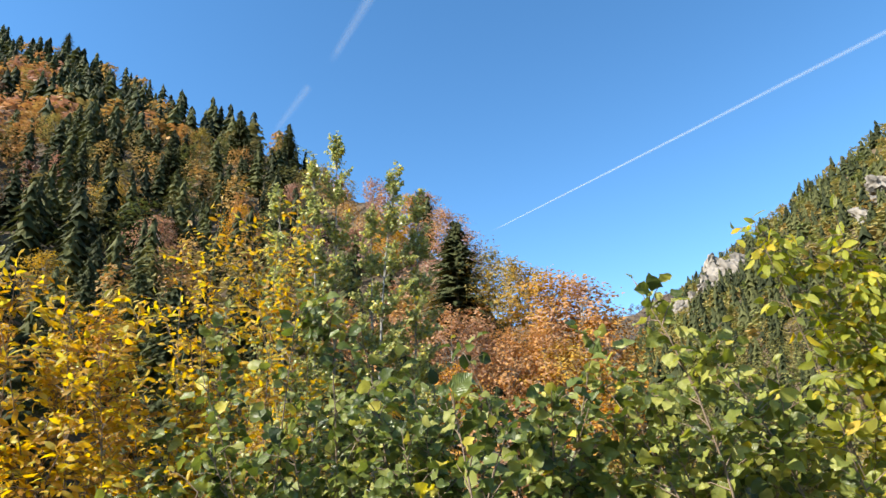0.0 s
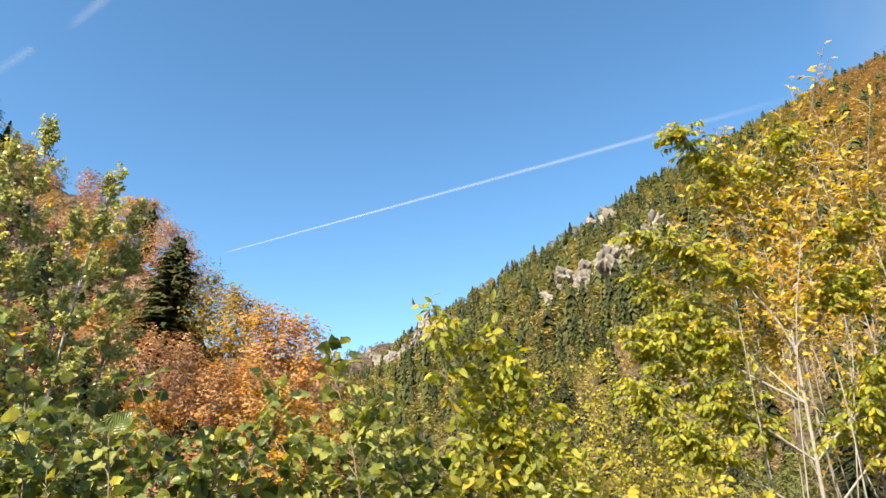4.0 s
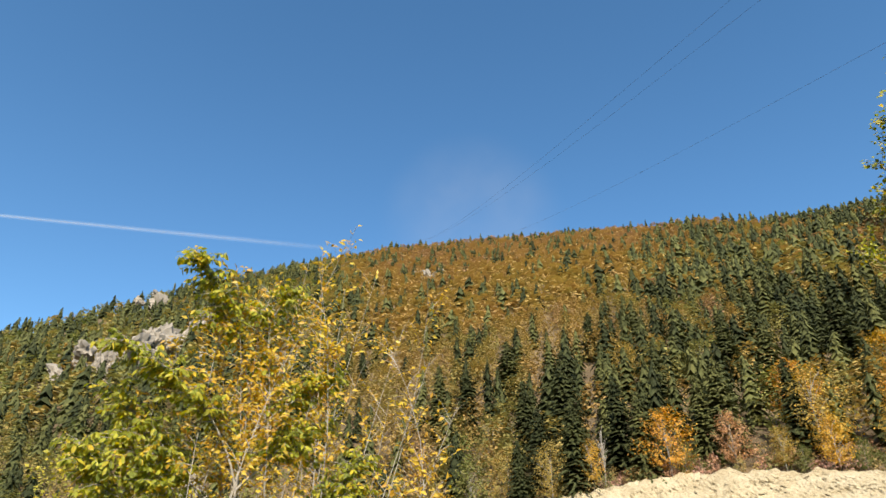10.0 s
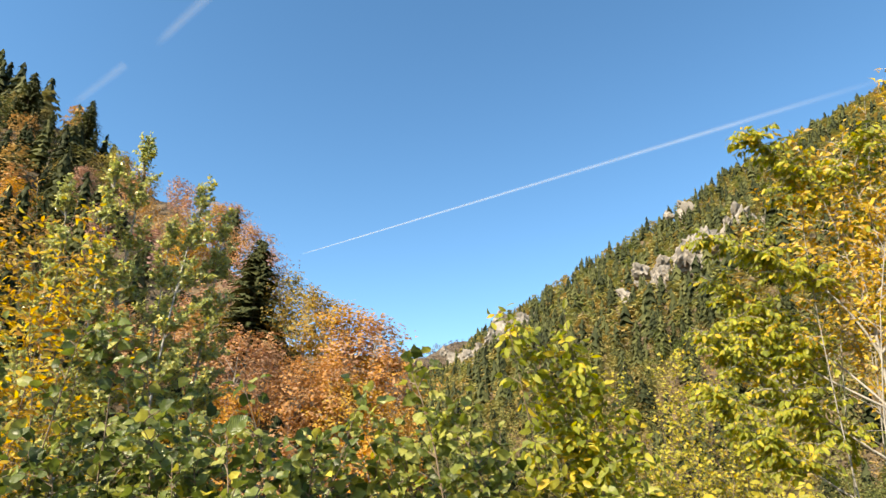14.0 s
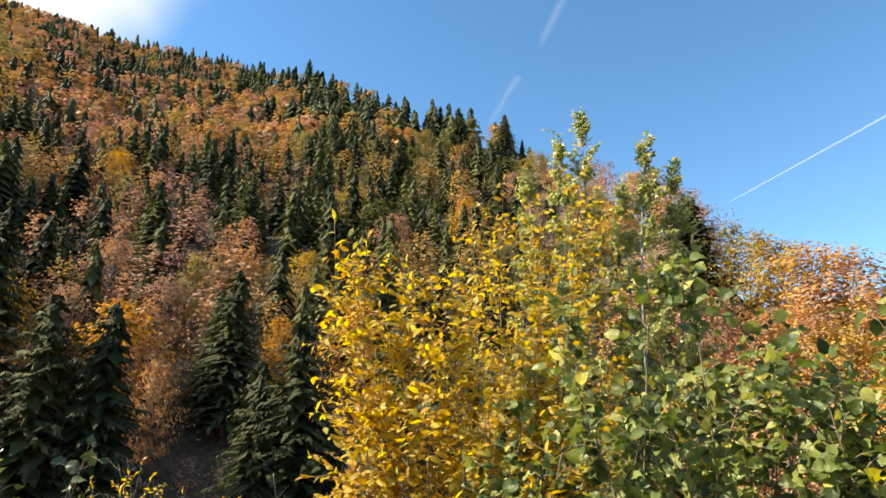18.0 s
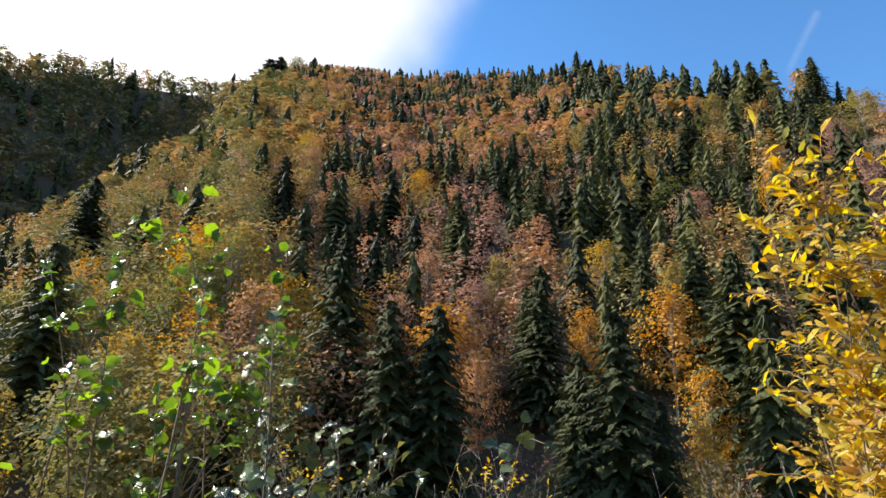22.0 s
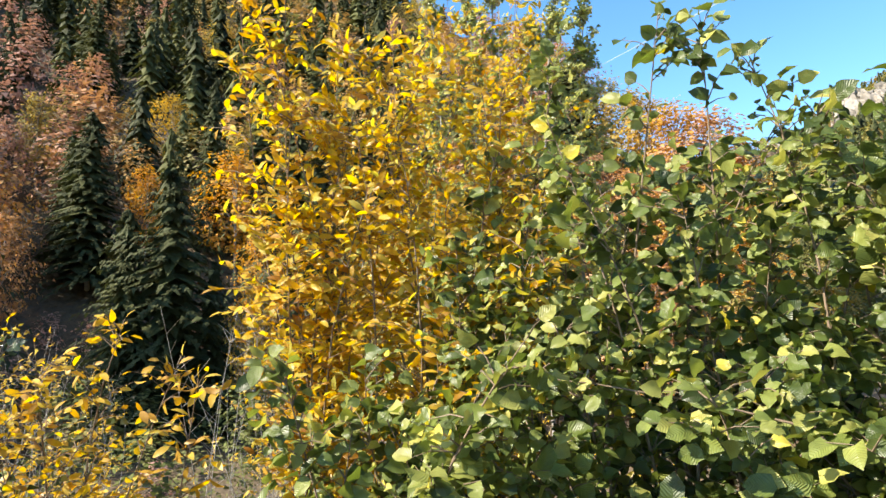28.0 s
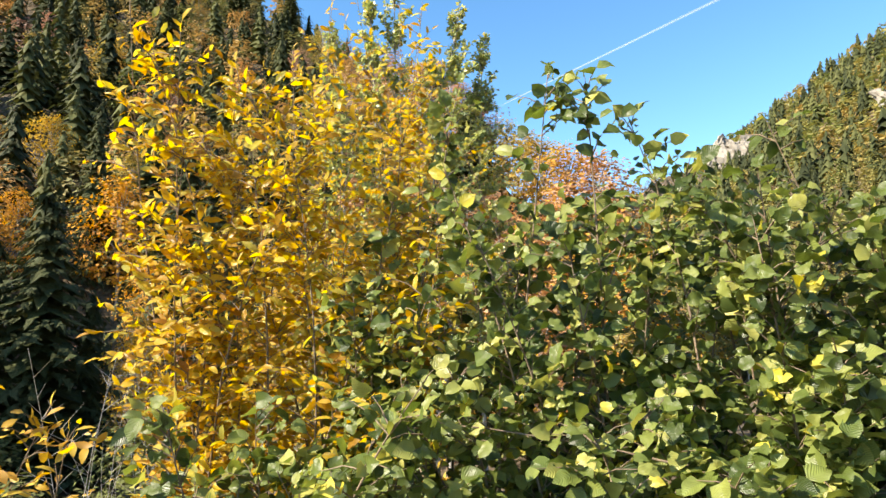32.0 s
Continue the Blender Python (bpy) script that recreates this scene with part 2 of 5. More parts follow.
russet_wood = foliage_material("russet_leaves_wood", RUSSET, "stuff", 0.35, 0.3, 0.8, jitter=0.1, gloss=0.1)
autumn_wood = foliage_material("autumn_leaves_wood", AUTUMN, "stuff", 0.35, 0.22, 0.75, jitter=0.1, gloss=0.1)


def leaf_pair(name, stops, mottle, light, rough, veins):
    return (foliage_material(name, stops, "leaf", mottle, light, rough, veins), foliage_material(name + "_single", stops, "object", mottle, light, rough, veins))


hazel_leaf = leaf_pair("hazel_leaf", HAZEL, 14.0, 0.34, 0.36, True)
sunlit_hazel_leaf = leaf_pair("sunlit_hazel_leaf", SUNLIT_HAZEL, 14.0, 0.38, 0.36, True)
yellow_leaf = leaf_pair("yellow_leaf", YELLOW, 12.0, 0.5, 0.32, True)
lime_leaf = leaf_pair("lime_leaf", LIME, 12.0, 0.45, 0.4, True)
light_lime_leaf = leaf_pair("light_lime_leaf", LIGHT_LIME, 12.0, 0.45, 0.4, True)
gold_leaf = leaf_pair("gold_leaf", GOLD, 10.0, 0.45, 0.45, False)
silver_leaf = leaf_pair("silver_leaf", SILVER, 4.0, 0.48, 0.32, False)
fresh_leaf = leaf_pair("fresh_leaf", FRESH, 12.0, 0.45, 0.26, True)
shiny_leaf = leaf_pair("shiny_leaf", [(0.0, (0.03, 0.045, 0.02)), (0.6, (0.07, 0.10, 0.04)), (1.0, (0.17, 0.22, 0.07))], 12.0, 0.12, 0.24, True)
dull_leaf = leaf_pair("dull_leaf", DULL, 9.0, 0.3, 0.24, False)
# brown leaves darkened to carry the shade on the cutting's bush and lower bank
SHADE_BROWN = [(0.0, (0.04, 0.035, 0.015)), (0.5, (0.09, 0.06, 0.02)), (1.0, (0.22, 0.12, 0.03))]
shade_brown_leaf = leaf_pair("shade_brown_leaf", SHADE_BROWN, 8.0, 0.2, 0.6, False)
bark = ground_material("bark", [(0.3, (0.05, 0.04, 0.03)), (0.7, (0.16, 0.13, 0.10))], 6.0, 40.0, 0.6)
pale_bark = ground_material("pale_bark", [(0.3, (0.22, 0.20, 0.17)), (0.7, (0.42, 0.39, 0.34))], 5.0, 40.0, 0.5)
stem_bark = ground_material("stem_bark", [(0.3, (0.12, 0.08, 0.05)), (0.7, (0.27, 0.20, 0.13))], 10.0, 60.0, 0.4, 0.7)
litter = ground_material("leaf_litter", [(0.3, (0.04, 0.031, 0.018)), (0.5, (0.105, 0.074, 0.04)), (0.72, (0.19, 0.13, 0.065))], 0.07, 1.4, 0.6)
earth = ground_material("yellow_earth", [(0.30, (0.13, 0.10, 0.06)), (0.40, (0.31, 0.255, 0.155)), (0.52, (0.41, 0.35, 0.235)), (0.75, (0.48, 0.43, 0.32))], 0.35, 2.6, 1.0)
track_earth = ground_material("pale_track", [(0.3, (0.40, 0.355, 0.27)), (0.7, (0.55, 0.50, 0.41))], 0.5, 4.0, 0.4)
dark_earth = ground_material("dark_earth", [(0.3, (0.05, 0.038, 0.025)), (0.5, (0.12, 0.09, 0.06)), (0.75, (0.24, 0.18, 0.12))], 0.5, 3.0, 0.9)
limestone = ground_material("limestone", [(0.3, (0.09, 0.08, 0.065)), (0.5, (0.24, 0.215, 0.18)), (0.75, (0.43, 0.385, 0.33))], 0.09, 0.6, 0.8)
white_panel = plain_material("white_panel", (0.78, 0.79, 0.80), 0.45, 0.0, 1.5, 0.06)
blue_paint = plain_material("blue_paint", (0.07, 0.13, 0.32), 0.4, 0.0, 3.0, 0.15)
red_paint = plain_material("red_frame", (0.33, 0.08, 0.07), 0.5, 0.0, 3.0, 0.15)
cable_metal = plain_material("cable_metal", (0.10, 0.10, 0.11), 0.5, 0.6, 3.0, 0.1)
post_wood = plain_material("post_wood", (0.16, 0.12, 0.09), 0.8, 0.0, 6.0, 0.3)
pane_glass, _n, _l, _p = material("pane_glass")
_p.inputs["Base Color"].default_value = (0.35, 0.42, 0.48, 1)
_p.inputs["Roughness"].default_value, _p.inputs["Metallic"].default_value = 0.08, 0.3
vapour, _n, _l, _p = material("vapour")
_p.inputs["Base Color"].default_value = (0.95, 0.95, 0.95, 1)
_p.inputs["Roughness"].default_value = 1.0
_uv = _n.new("ShaderNodeUVMap")
_sep = _n.new("ShaderNodeSeparateXYZ")
_l.new(_uv.outputs[0], _sep.inputs[0])
_across = math_node(_n, _l, "SUBTRACT", 1.0, math_node(_n, _l, "MULTIPLY", math_node(_n, _l, "ABSOLUTE", math_node(_n, _l, "SUBTRACT", _sep.outputs[0], 0.5), 0), 2.0))
_puff = noise_node(_n, _l, 0.005, 3.0)
_alpha = math_node(_n, _l, "MULTIPLY", math_node(_n, _l, "MULTIPLY", _across, _sep.outputs[1]), math_node(_n, _l, "ADD", math_node(_n, _l, "MULTIPLY", _puff.outputs["Fac"], 0.5), 0.75))
_thin = _n.new("ShaderNodeBsdfTranslucent")
_thin.inputs["Color"].default_value = (0.95, 0.95, 0.95, 1)
_both, _clear, _fade = _n.new("ShaderNodeMixShader"), _n.new("ShaderNodeBsdfTransparent"), _n.new("ShaderNodeMixShader")
_l.new(_p.outputs[0], _both.inputs[1])
_l.new(_thin.outputs[0], _both.inputs[2])
_l.new(_alpha, _fade.inputs[0])
_l.new(_clear.outputs[0], _fade.inputs[1])
_l.new(_both.outputs[0], _fade.inputs[2])
_l.new(_fade.outputs[0], _n["Material Output"].inputs["Surface"])


# ---- mesh helpers ----
def mesh_of(name, verts, tris, mat=None, uv=None, tone=None, smooth=False):
    """A mesh from arrays of vertices and triangles (uv: one pair a vertex, tone: one number a vertex)."""
    verts, tris = np.asarray(verts, np.float32), np.asarray(tris, np.int32)
    me = bpy.data.meshes.new(name)
    me.vertices.add(len(verts))
    me.vertices.foreach_set("co", verts.ravel())
    me.loops.add(tris.size)
    me.loops.foreach_set("vertex_index", tris.ravel())
    me.polygons.add(len(tris))
    me.polygons.foreach_set("loop_start", np.arange(0, tris.size, 3, dtype=np.int32))
    me.polygons.foreach_set("use_smooth", np.full(len(tris), smooth, bool))
    if uv is not None:
        layer = me.uv_layers.new(name="UVMap")
        layer.data.foreach_set("uv", np.asarray(uv, np.float32)[tris.ravel()].ravel())
    if tone is not None:
        me.attributes.new("tone", "FLOAT", "POINT").data.foreach_set("value", np.asarray(tone, np.float32))
    me.update(calc_edges=True)
    if mat:
        me.materials.append(mat)
    return me


def part(name, data, parent, label="", kind=""):
    """One mesh as an object under a thing or a part; bmesh or mesh data."""
    ob = new(name, data)
    ob.parent = parent
    return tagged(ob, label, kind=kind)


def bm_mesh(name, bm, mat, smooth=False):
    me = bpy.data.meshes.new(name)
    bm.to_mesh(me)
    bm.free()
    me.materials.append(mat)
    if smooth:
        me.polygons.foreach_set("use_smooth", [True] * len(me.polygons))
    return me


def box_mesh(name, size, centre, mat, bevel=0.02):
    bm = bmesh.new()
    bmesh.ops.create_cube(bm, size=1.0, matrix=Matrix.Translation(centre) @ Matrix.Diagonal((*size, 1)))
    if bevel:
        bmesh.ops.bevel(bm, geom=bm.edges[:], offset=bevel, segments=2, affect="EDGES")
    return bm_mesh(name, bm, mat)


def thing(name, at, label, category, group=""):
    ob = new(name)
    ob.location = at
    return tagged(ob, label, category, group)


def tube(points, radii, sides=5):
    """Vertices and triangles of a tube along points."""
    pts, radii = np.asarray(points, float), np.asarray(radii, float)
    d = np.gradient(pts, axis=0)
    d /= np.linalg.norm(d, axis=1)[:, None] + 1e-9
    ref = np.where(np.abs(d[:, 2:3]) > 0.9, [[1.0, 0, 0]], [[0, 0, 1.0]])
    a = np.cross(d, ref)
    a /= np.linalg.norm(a, axis=1)[:, None]
    b = np.cross(d, a)
    ang = np.arange(sides) * 2 * np.pi / sides
    ring = a[:, None] * np.cos(ang)[None, :, None] + b[:, None] * np.sin(ang)[None, :, None]
    v = (pts[:, None] + ring * radii[:, None, None]).reshape(-1, 3)
    i, j = np.meshgrid(np.arange(len(pts) - 1), np.arange(sides), indexing="ij")
    k = (j + 1) % sides
    q = np.stack([i * sides + j, i * sides + k, (i + 1) * sides + k, (i + 1) * sides + j], -1).reshape(-1, 4)
    return v, np.concatenate([q[:, [0, 1, 2]], q[:, [0, 2, 3]]])


def joined(pieces):
    vs, ts, k = [], [], 0
    for v, t in pieces:
        vs.append(v)
        ts.append(np.asarray(t) + k)
        k += len(v)
    return np.concatenate(vs), np.concatenate(ts)


def spread_out(v, t, mats):
    """Copies of one small mesh at many poses, as one array (mats: n x 4 x 4)."""
    n, k = len(mats), len(v)
    out = np.einsum("nij,kj->nki", mats[:, :3, :3], v) + mats[:, None, :3, 3]
    tri = np.asarray(t)[None] + (np.arange(n) * k)[:, None, None]
    return out.reshape(-1, 3), tri.reshape(-1, 3)


rng = np.random.default_rng(7)


# ---- land ----
def smooth(a, b, x):
    u = np.clip((x - a) / (b - a), 0, 1)
    return u * u * (3 - 2 * u)


def rolling(x, y, size):
    a, b = x / size, y / size
    return (np.sin(a * 1.7 + 1.3 * np.sin(b * 0.9)) + np.sin(b * 2.1 + 1.1 * np.sin(a * 1.3 + 2)) + 0.6 * np.sin(a * 3.9 + b * 2.7) + 0.5 * np.sin(b * 4.7 - a * 3.1)) / 3.1


# bearing, foot distance, foot height, ridge distance, ridge elevation
RIGHT_HILL = np.array([(-150, 150, 2, 400, 12), (-128, 110, 8, 500, 20), (-112, 93, 15, 620, 27), (-104, 93, 16.0, 680, 28), (-93, 93, 18.0, 760, 30.4), (-80, 93, 16.0, 860, 31.0),
                       (-69, 95, 8, 860, 30.9), (-62, 100, 1, 820, 30.0), (-55, 110, -3, 760, 28.0), (-46, 120, -4, 680, 25.4), (-38, 125, -5, 620, 21.6), (-31, 130, -5, 640, 18.2)])
RIGHT_HILL = np.concatenate([[(-13, 190, -7, 800, 2), (-16, 180, -6, 800, 7.5), (-18.5, 170, -6, 800, 9.4), (-21.5, 160, -5, 760, 12.0), (-26, 145, -5, 700, 15.0)][::-1], RIGHT_HILL[::-1]])
RIGHT_HILL = RIGHT_HILL[np.argsort(RIGHT_HILL[:, 0])]
LEFT_HILL = np.array([(-17, 70, -7, 78, -4), (-15, 66, -7, 78, 2), (-12.5, 62, -7, 80, 6), (-9, 60, -7, 84, 9.5), (-5, 58, -7, 92, 12.5), (-2, 55, -7, 102, 16.5), (0, 54, -7, 112, 18), (6, 54, -7, 150, 22.4),
                      (10.6, 54, -7, 180, 24.4), (14.5, 54, -7, 205, 25.8), (19.5, 55, -7, 240, 27.3), (28, 56, -7, 330, 29.9), (34, 56, -7, 420, 31.2)])
LEFT_HILL = np.concatenate([LEFT_HILL, [(43, 56, -7, 520, 31.0), (54, 56, -7, 540, 30.6), (62, 55, -7, 520, 30.2), (66, 52, -7, 480, 28.0), (70, 300, -4, 520, 27.4), (80, 320, -4, 520, 26.6), (88, 330, -4, 520, 24.4),
                                        (100, 340, -4, 520, 18), (125, 360, -4, 520, 4)]])
SPUR = np.array([(56, 38, -7, 330, 18), (64, 40, -7, 330, 26), (66, 40, -7, 320, 26.2), (69.5, 40, -7, 290, 22.8), (75, 40, -7, 250, 19.2), (82, 42, -7, 210, 11.6), (86, 45, -7, 190, 8), (92, 48, -7, 160, 4), (104, 50, -7, 150, -2)])
FAR_HILL = np.array([(-60, 1500, -5, 2600, 5), (-30, 1500, -5, 2600, 13.0), (-21, 1500, -5, 2500, 12.9), (-15.5, 1500, -5, 2400, 11.2), (-9, 1500, -5, 2400, 11.5), (20, 1500, -5, 2600, 9), (60, 1500, -5, 2600, 4)])


def hill(table, az, r):
    foot, base, ridge, el = (np.interp(az, table[:, 0], table[:, k]) for k in (1, 2, 3, 4))
    top = 1.6 + ridge * np.tan(np.radians(el))
    u = (r - foot) / (ridge - foot)
    z = base + (top - base) * np.clip(u, 0, 1) ** 1.06 - np.maximum(r - ridge, 0) * 0.55
    inside = (u >= 0) & (az >= table[0, 0]) & (az <= table[-1, 0])
    return np.where(inside, z, -1e3), u


def bearing(x, y):
    return np.degrees(np.arctan2(-x, y)), np.hypot(x, y)


def land(x, y):
    """Height of the ground."""
    x, y = np.asarray(x, float), np.asarray(y, float)
    az, r = bearing(x, y)
    down = smooth(-66, -48, az) * (1 - smooth(115, 150, az))
    z = -7.0 * smooth(3.2, 11.5, r) * down + 2.2 * smooth(15, 66, r) * (1 - down)
    z = z + 0.25 * rolling(x, y, 5.0) * smooth(4, 25, r)
    for table, rough in ((LEFT_HILL, 0.022), (SPUR, 0.02), (RIGHT_HILL, 0.02), (FAR_HILL, 0.02)):
        h, u = hill(table, az, r)
        h = h + np.clip(u * 6, 0, 1) * r * rough * rolling(x, y, 0.14 * r + 6) * np.clip((1.04 - u) * 5, 0.15, 1)
        z = np.maximum(z, h)
    return z


def meet(az, el, start=20.0):
    """Where a sight line from the eye first meets the ground."""
    for r in np.arange(start, 1400, 1.0):
        p = way(az, 0) * float(r)
        if land(p.x, p.y) >= 1.6 + r * math.tan(radians(el)):
            return Vector((p.x, p.y, float(land(p.x, p.y)))), float(r)
    return Vector((p.x, p.y, 0)), 1400.0


n_az, rings = 340, np.concatenate([[0.3, 1, 2, 3, 4, 5], np.geomspace(6.2, 4700, 115)])
ga, gr = np.meshgrid(np.linspace(-180, 180, n_az, endpoint=False), rings, indexing="ij")
gx, gy = -np.sin(np.radians(ga)) * gr, np.cos(np.radians(ga)) * gr
gv = np.stack([gx, gy, land(gx, gy)], -1).reshape(-1, 3)
gi, gj = np.meshgrid(np.arange(n_az), np.arange(len(rings) - 1), indexing="ij")
gk = (gi + 1) % n_az
W = len(rings)
gq = np.stack([gi * W + gj, gi * W + gj + 1, gk * W + gj + 1, gk * W + gj], -1).reshape(-1, 4)
gt = np.concatenate([gq[:, [0, 1, 2]], gq[:, [0, 2, 3]]])
centre_fan = np.stack([np.zeros(n_az), np.arange(n_az) * W, ((np.arange(n_az) + 1) % n_az) * W], -1).astype(int)
tagged(new("ground", mesh_of("ground", gv, np.concatenate([gt, centre_fan[1:-1]]), litter, smooth=True)), "brown leaf-strewn valley floor and steep wooded mountainsides", "ground", kind="structure")

# ---- cut earth bank beyond the building plot ----
BANK_TOP = np.array([(-63.5, 0.2), (-66, 2.9), (-69.3, 4.9), (-76.6, 8.8), (-85, 10.3), (-92, 10.7), (-103, 9.6), (-113, 8.6)])[::-1]
BANK_BENCH = np.array([(-63.5, 0.1), (-66, 2.4), (-78, 4.9), (-91, 7.1), (-103, 7.6), (-113, 7.2)])[::-1]


def bank_height(table, az, r):
    return 1.6 + r * np.tan(np.radians(np.interp(az, table[:, 0], table[:, 1])))


def bank_grid(profile, name, mat, label, kind="structure", wild=1.1, rim=0.0):
    """A strip along the bank; profile(az) gives the rows of (distance, height) from low to high."""
    azs = np.linspace(-113, -64, 330)
    rows = np.stack([np.stack(profile(a), 0) for a in azs])
    rr, zz = rows[..., 0], rows[..., 1]
    aa = np.repeat(azs[:, None], rr.shape[1], 1)
    x, y = -np.sin(np.radians(aa)) * rr, np.cos(np.radians(aa)) * rr
    k = np.sin(np.linspace(0, np.pi, rr.shape[1]))[None] ** 0.5
    push = (1.0 * rolling(x, y, 5.0) + 0.35 * rolling(x * 1.3 + zz * 0.2, y + zz * 1.7, 1.6) + 0.2 * rng.normal(size=rr.shape)) * wild * k
    x, y = x * (1 + push / rr), y * (1 + push / rr)
    zz = zz + 0.35 * push + (0.5 * rolling(x, y, 1.7) + 0.25 * rolling(y, x, 0.6)) * (np.linspace(0, 1, rr.shape[1])[None] ** 6) * rim
    v = np.stack([x, y, zz], -1).reshape(-1, 3)
    n, m = rr.shape
    i, j = np.meshgrid(np.arange(n - 1), np.arange(m - 1), indexing="ij")
    q = np.stack([i * m + j, (i + 1) * m + j, (i + 1) * m + j + 1, i * m + j + 1], -1).reshape(-1, 4)
    return tagged(new(name, mesh_of(name, v, np.concatenate([q[:, [0, 1, 2]], q[:, [0, 2, 3]]]), mat, smooth=True)), label, name.replace("_", " "), kind=kind)


def lower_face(az):
    top = bank_height(BANK_BENCH, az, 83.0)
    s = np.linspace(0, 1, 26)
    return [(77 + 6.0 * u, 1.6 + (top - 1.6) * u) for u in s]


def bench_face(az):
    top = bank_height(BANK_BENCH, az, 83.0)
    return [(82.5, top - 0.4), (82.8, top + 0.1), (83.6, top + 0.2), (84.4, top + 0.25), (85.4, top + 0.5)]


def upper_face(az):
    low, top = bank_height(BANK_BENCH, az, 83.0) + 0.3, bank_height(BANK_TOP, az, 92.5)
    s = np.linspace(0, 1, 26)
    return [(85.0 + 8.4 * u, low + max(top - low, 0.3) * u ** 0.85) for u in s]


bank_grid(lower_face, "earth_bank", earth, "freshly cut pale yellow earth bank behind the cabin")
bank_grid(upper_face, "upper_earth_bank", earth, "upper yellow cut bank below the forest edge", rim=1.0)
bank_grid(bench_face, "dirt_track", track_earth, "pale dirt track climbing across the earth bank", wild=0.3)

# ---- dark earth cutting beside the road ----
cs, ch = np.meshgrid(np.linspace(0, 1, 90), np.linspace(0, 1, 46), indexing="ij")


def cutting_mesh():
    """A steep earth mass that runs away from the road's edge, with a rounded far end and an overhanging lip."""
    ang = np.clip((cs - 0.68) / 0.32, 0, 1) * math.pi * 0.75
    along = np.where(cs < 0.68, 5.5 + cs / 0.68 * 12.0, 17.5 + 3.0 * np.sin(ang))
    back = np.where(cs < 0.68, 0.0, 3.0 * (1 - np.cos(ang)))
    high = np.interp(along, (5.5, 18.0, 21.0), (5.4, 9.3, 9.6)) + 0.3 * np.sin(cs * 9)
    z = -0.8 + high * np.minimum(ch / 0.8, 1) + np.maximum(ch - 0.8, 0) * 0.4
    lean = -0.9 * np.sin(np.minimum(ch / 0.8, 1) * 2.6) + np.maximum(ch - 0.8, 0) * 34 + 0.8 * (ch < 0.8) * smooth(0.5, 0.0, ch) * -1
    bump = 0.35 * rolling(along * 1.1 + z, z * 0.6, 1.9) + 0.16 * rolling(along - z, z * 1.2 + along, 0.7) + 0.08 * rng.normal(size=cs.shape)
    a = radians(-95)
    ux, uy = -math.sin(a), math.cos(a)
    bx, by = uy * 1.0, -ux * 1.0
    along = along + (0.25 * rolling(z * 1.4, along + z, 1.3) + 0.2 * rolling(z * 3.0, along, 0.7)) * np.clip((cs - 0.5) * 4, 0, 1)
    off = back + lean + 1.25 * bump
    end = np.clip((cs - 0.68) / 0.32, 0, 1)
    x = 0.4 + ux * (along - end * np.maximum(lean, -1) * 0.4) + bx * off
    y = -5.5 + uy * along + by * off
    v = np.stack([x, y, z], -1).reshape(-1, 3)
    n, m = cs.shape
    i, j = np.meshgrid(np.arange(n - 1), np.arange(m - 1), indexing="ij")
    q = np.stack([i * m + j, (i + 1) * m + j, (i + 1) * m + j + 1, i * m + j + 1], -1).reshape(-1, 4)
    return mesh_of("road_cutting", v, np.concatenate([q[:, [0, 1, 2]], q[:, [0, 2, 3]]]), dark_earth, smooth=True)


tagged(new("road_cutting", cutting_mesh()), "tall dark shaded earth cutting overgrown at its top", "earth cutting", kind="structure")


# ---- trees ----
def unit(a):
    return a / (np.linalg.norm(a, axis=-1, keepdims=True) + 1e-9)


def conifer(seed, levels, per, sprays, size, height=16.0, width=3.3, bare=0.04):
    """Crown of a spruce: whorls of drooping boughs, each fringed with narrow hanging sprays."""
    g = np.random.default_rng(seed)
    n = levels * per
    t = np.clip((np.repeat(np.arange(levels), per) + 0.5 + g.uniform(-0.45, 0.45, n)) / levels, 0, 1) ** 0.9
    a = g.uniform(0, 6.283, n)
    L = width * ((1 - t) ** 0.8 * 0.96 + 0.035) * g.uniform(0.68, 1.15, n) * (1 + 0.12 * np.sin(a * 2 + seed))
    u = (np.arange(sprays) + 0.75)[None] / sprays * np.ones((n, 1)) + g.uniform(-0.3, 0.3, (n, sprays)) / sprays
    u = np.clip(u, 0.12, 1.0)
    r = L[:, None] * u
    z = height * (bare + (1 - bare) * t)[:, None] + L[:, None] * ((0.25 * t[:, None] + 0.08) * u - 0.42 * (1 - 0.6 * t[:, None]) * u * u)
    c, q = np.cos(a)[:, None], np.sin(a)[:, None]
    P = np.stack([c * r, q * r, z], -1).reshape(-1, 3)
    m = len(P)
    out = np.repeat(np.stack([np.cos(a), np.sin(a), -0.2 + 0 * a], 1), sprays, 0)
    side = np.cross(out, [0, 0, 1.0]) * g.choice([-1.0, 1.0], (m, 1)) * g.uniform(0.15, 1.0, (m, 1))
    tip = unit(out * 0.75 + side + np.array([0, 0, -0.75]) + g.normal(size=(m, 3)) * 0.18)
    s = size * g.uniform(0.6, 1.3, (m, 1)) * (1.1 - 0.55 * np.repeat(t, sprays)[:, None])
    across = unit(np.cross(tip, np.array([0, 0, 1.0]) + out * 0.4)) * s * 0.32
    v = np.stack([P - tip * s * 0.35 - across, P + tip * s, P - tip * s * 0.35 + across], 1).reshape(-1, 3)
    return v, np.arange(3 * m).reshape(-1, 3)


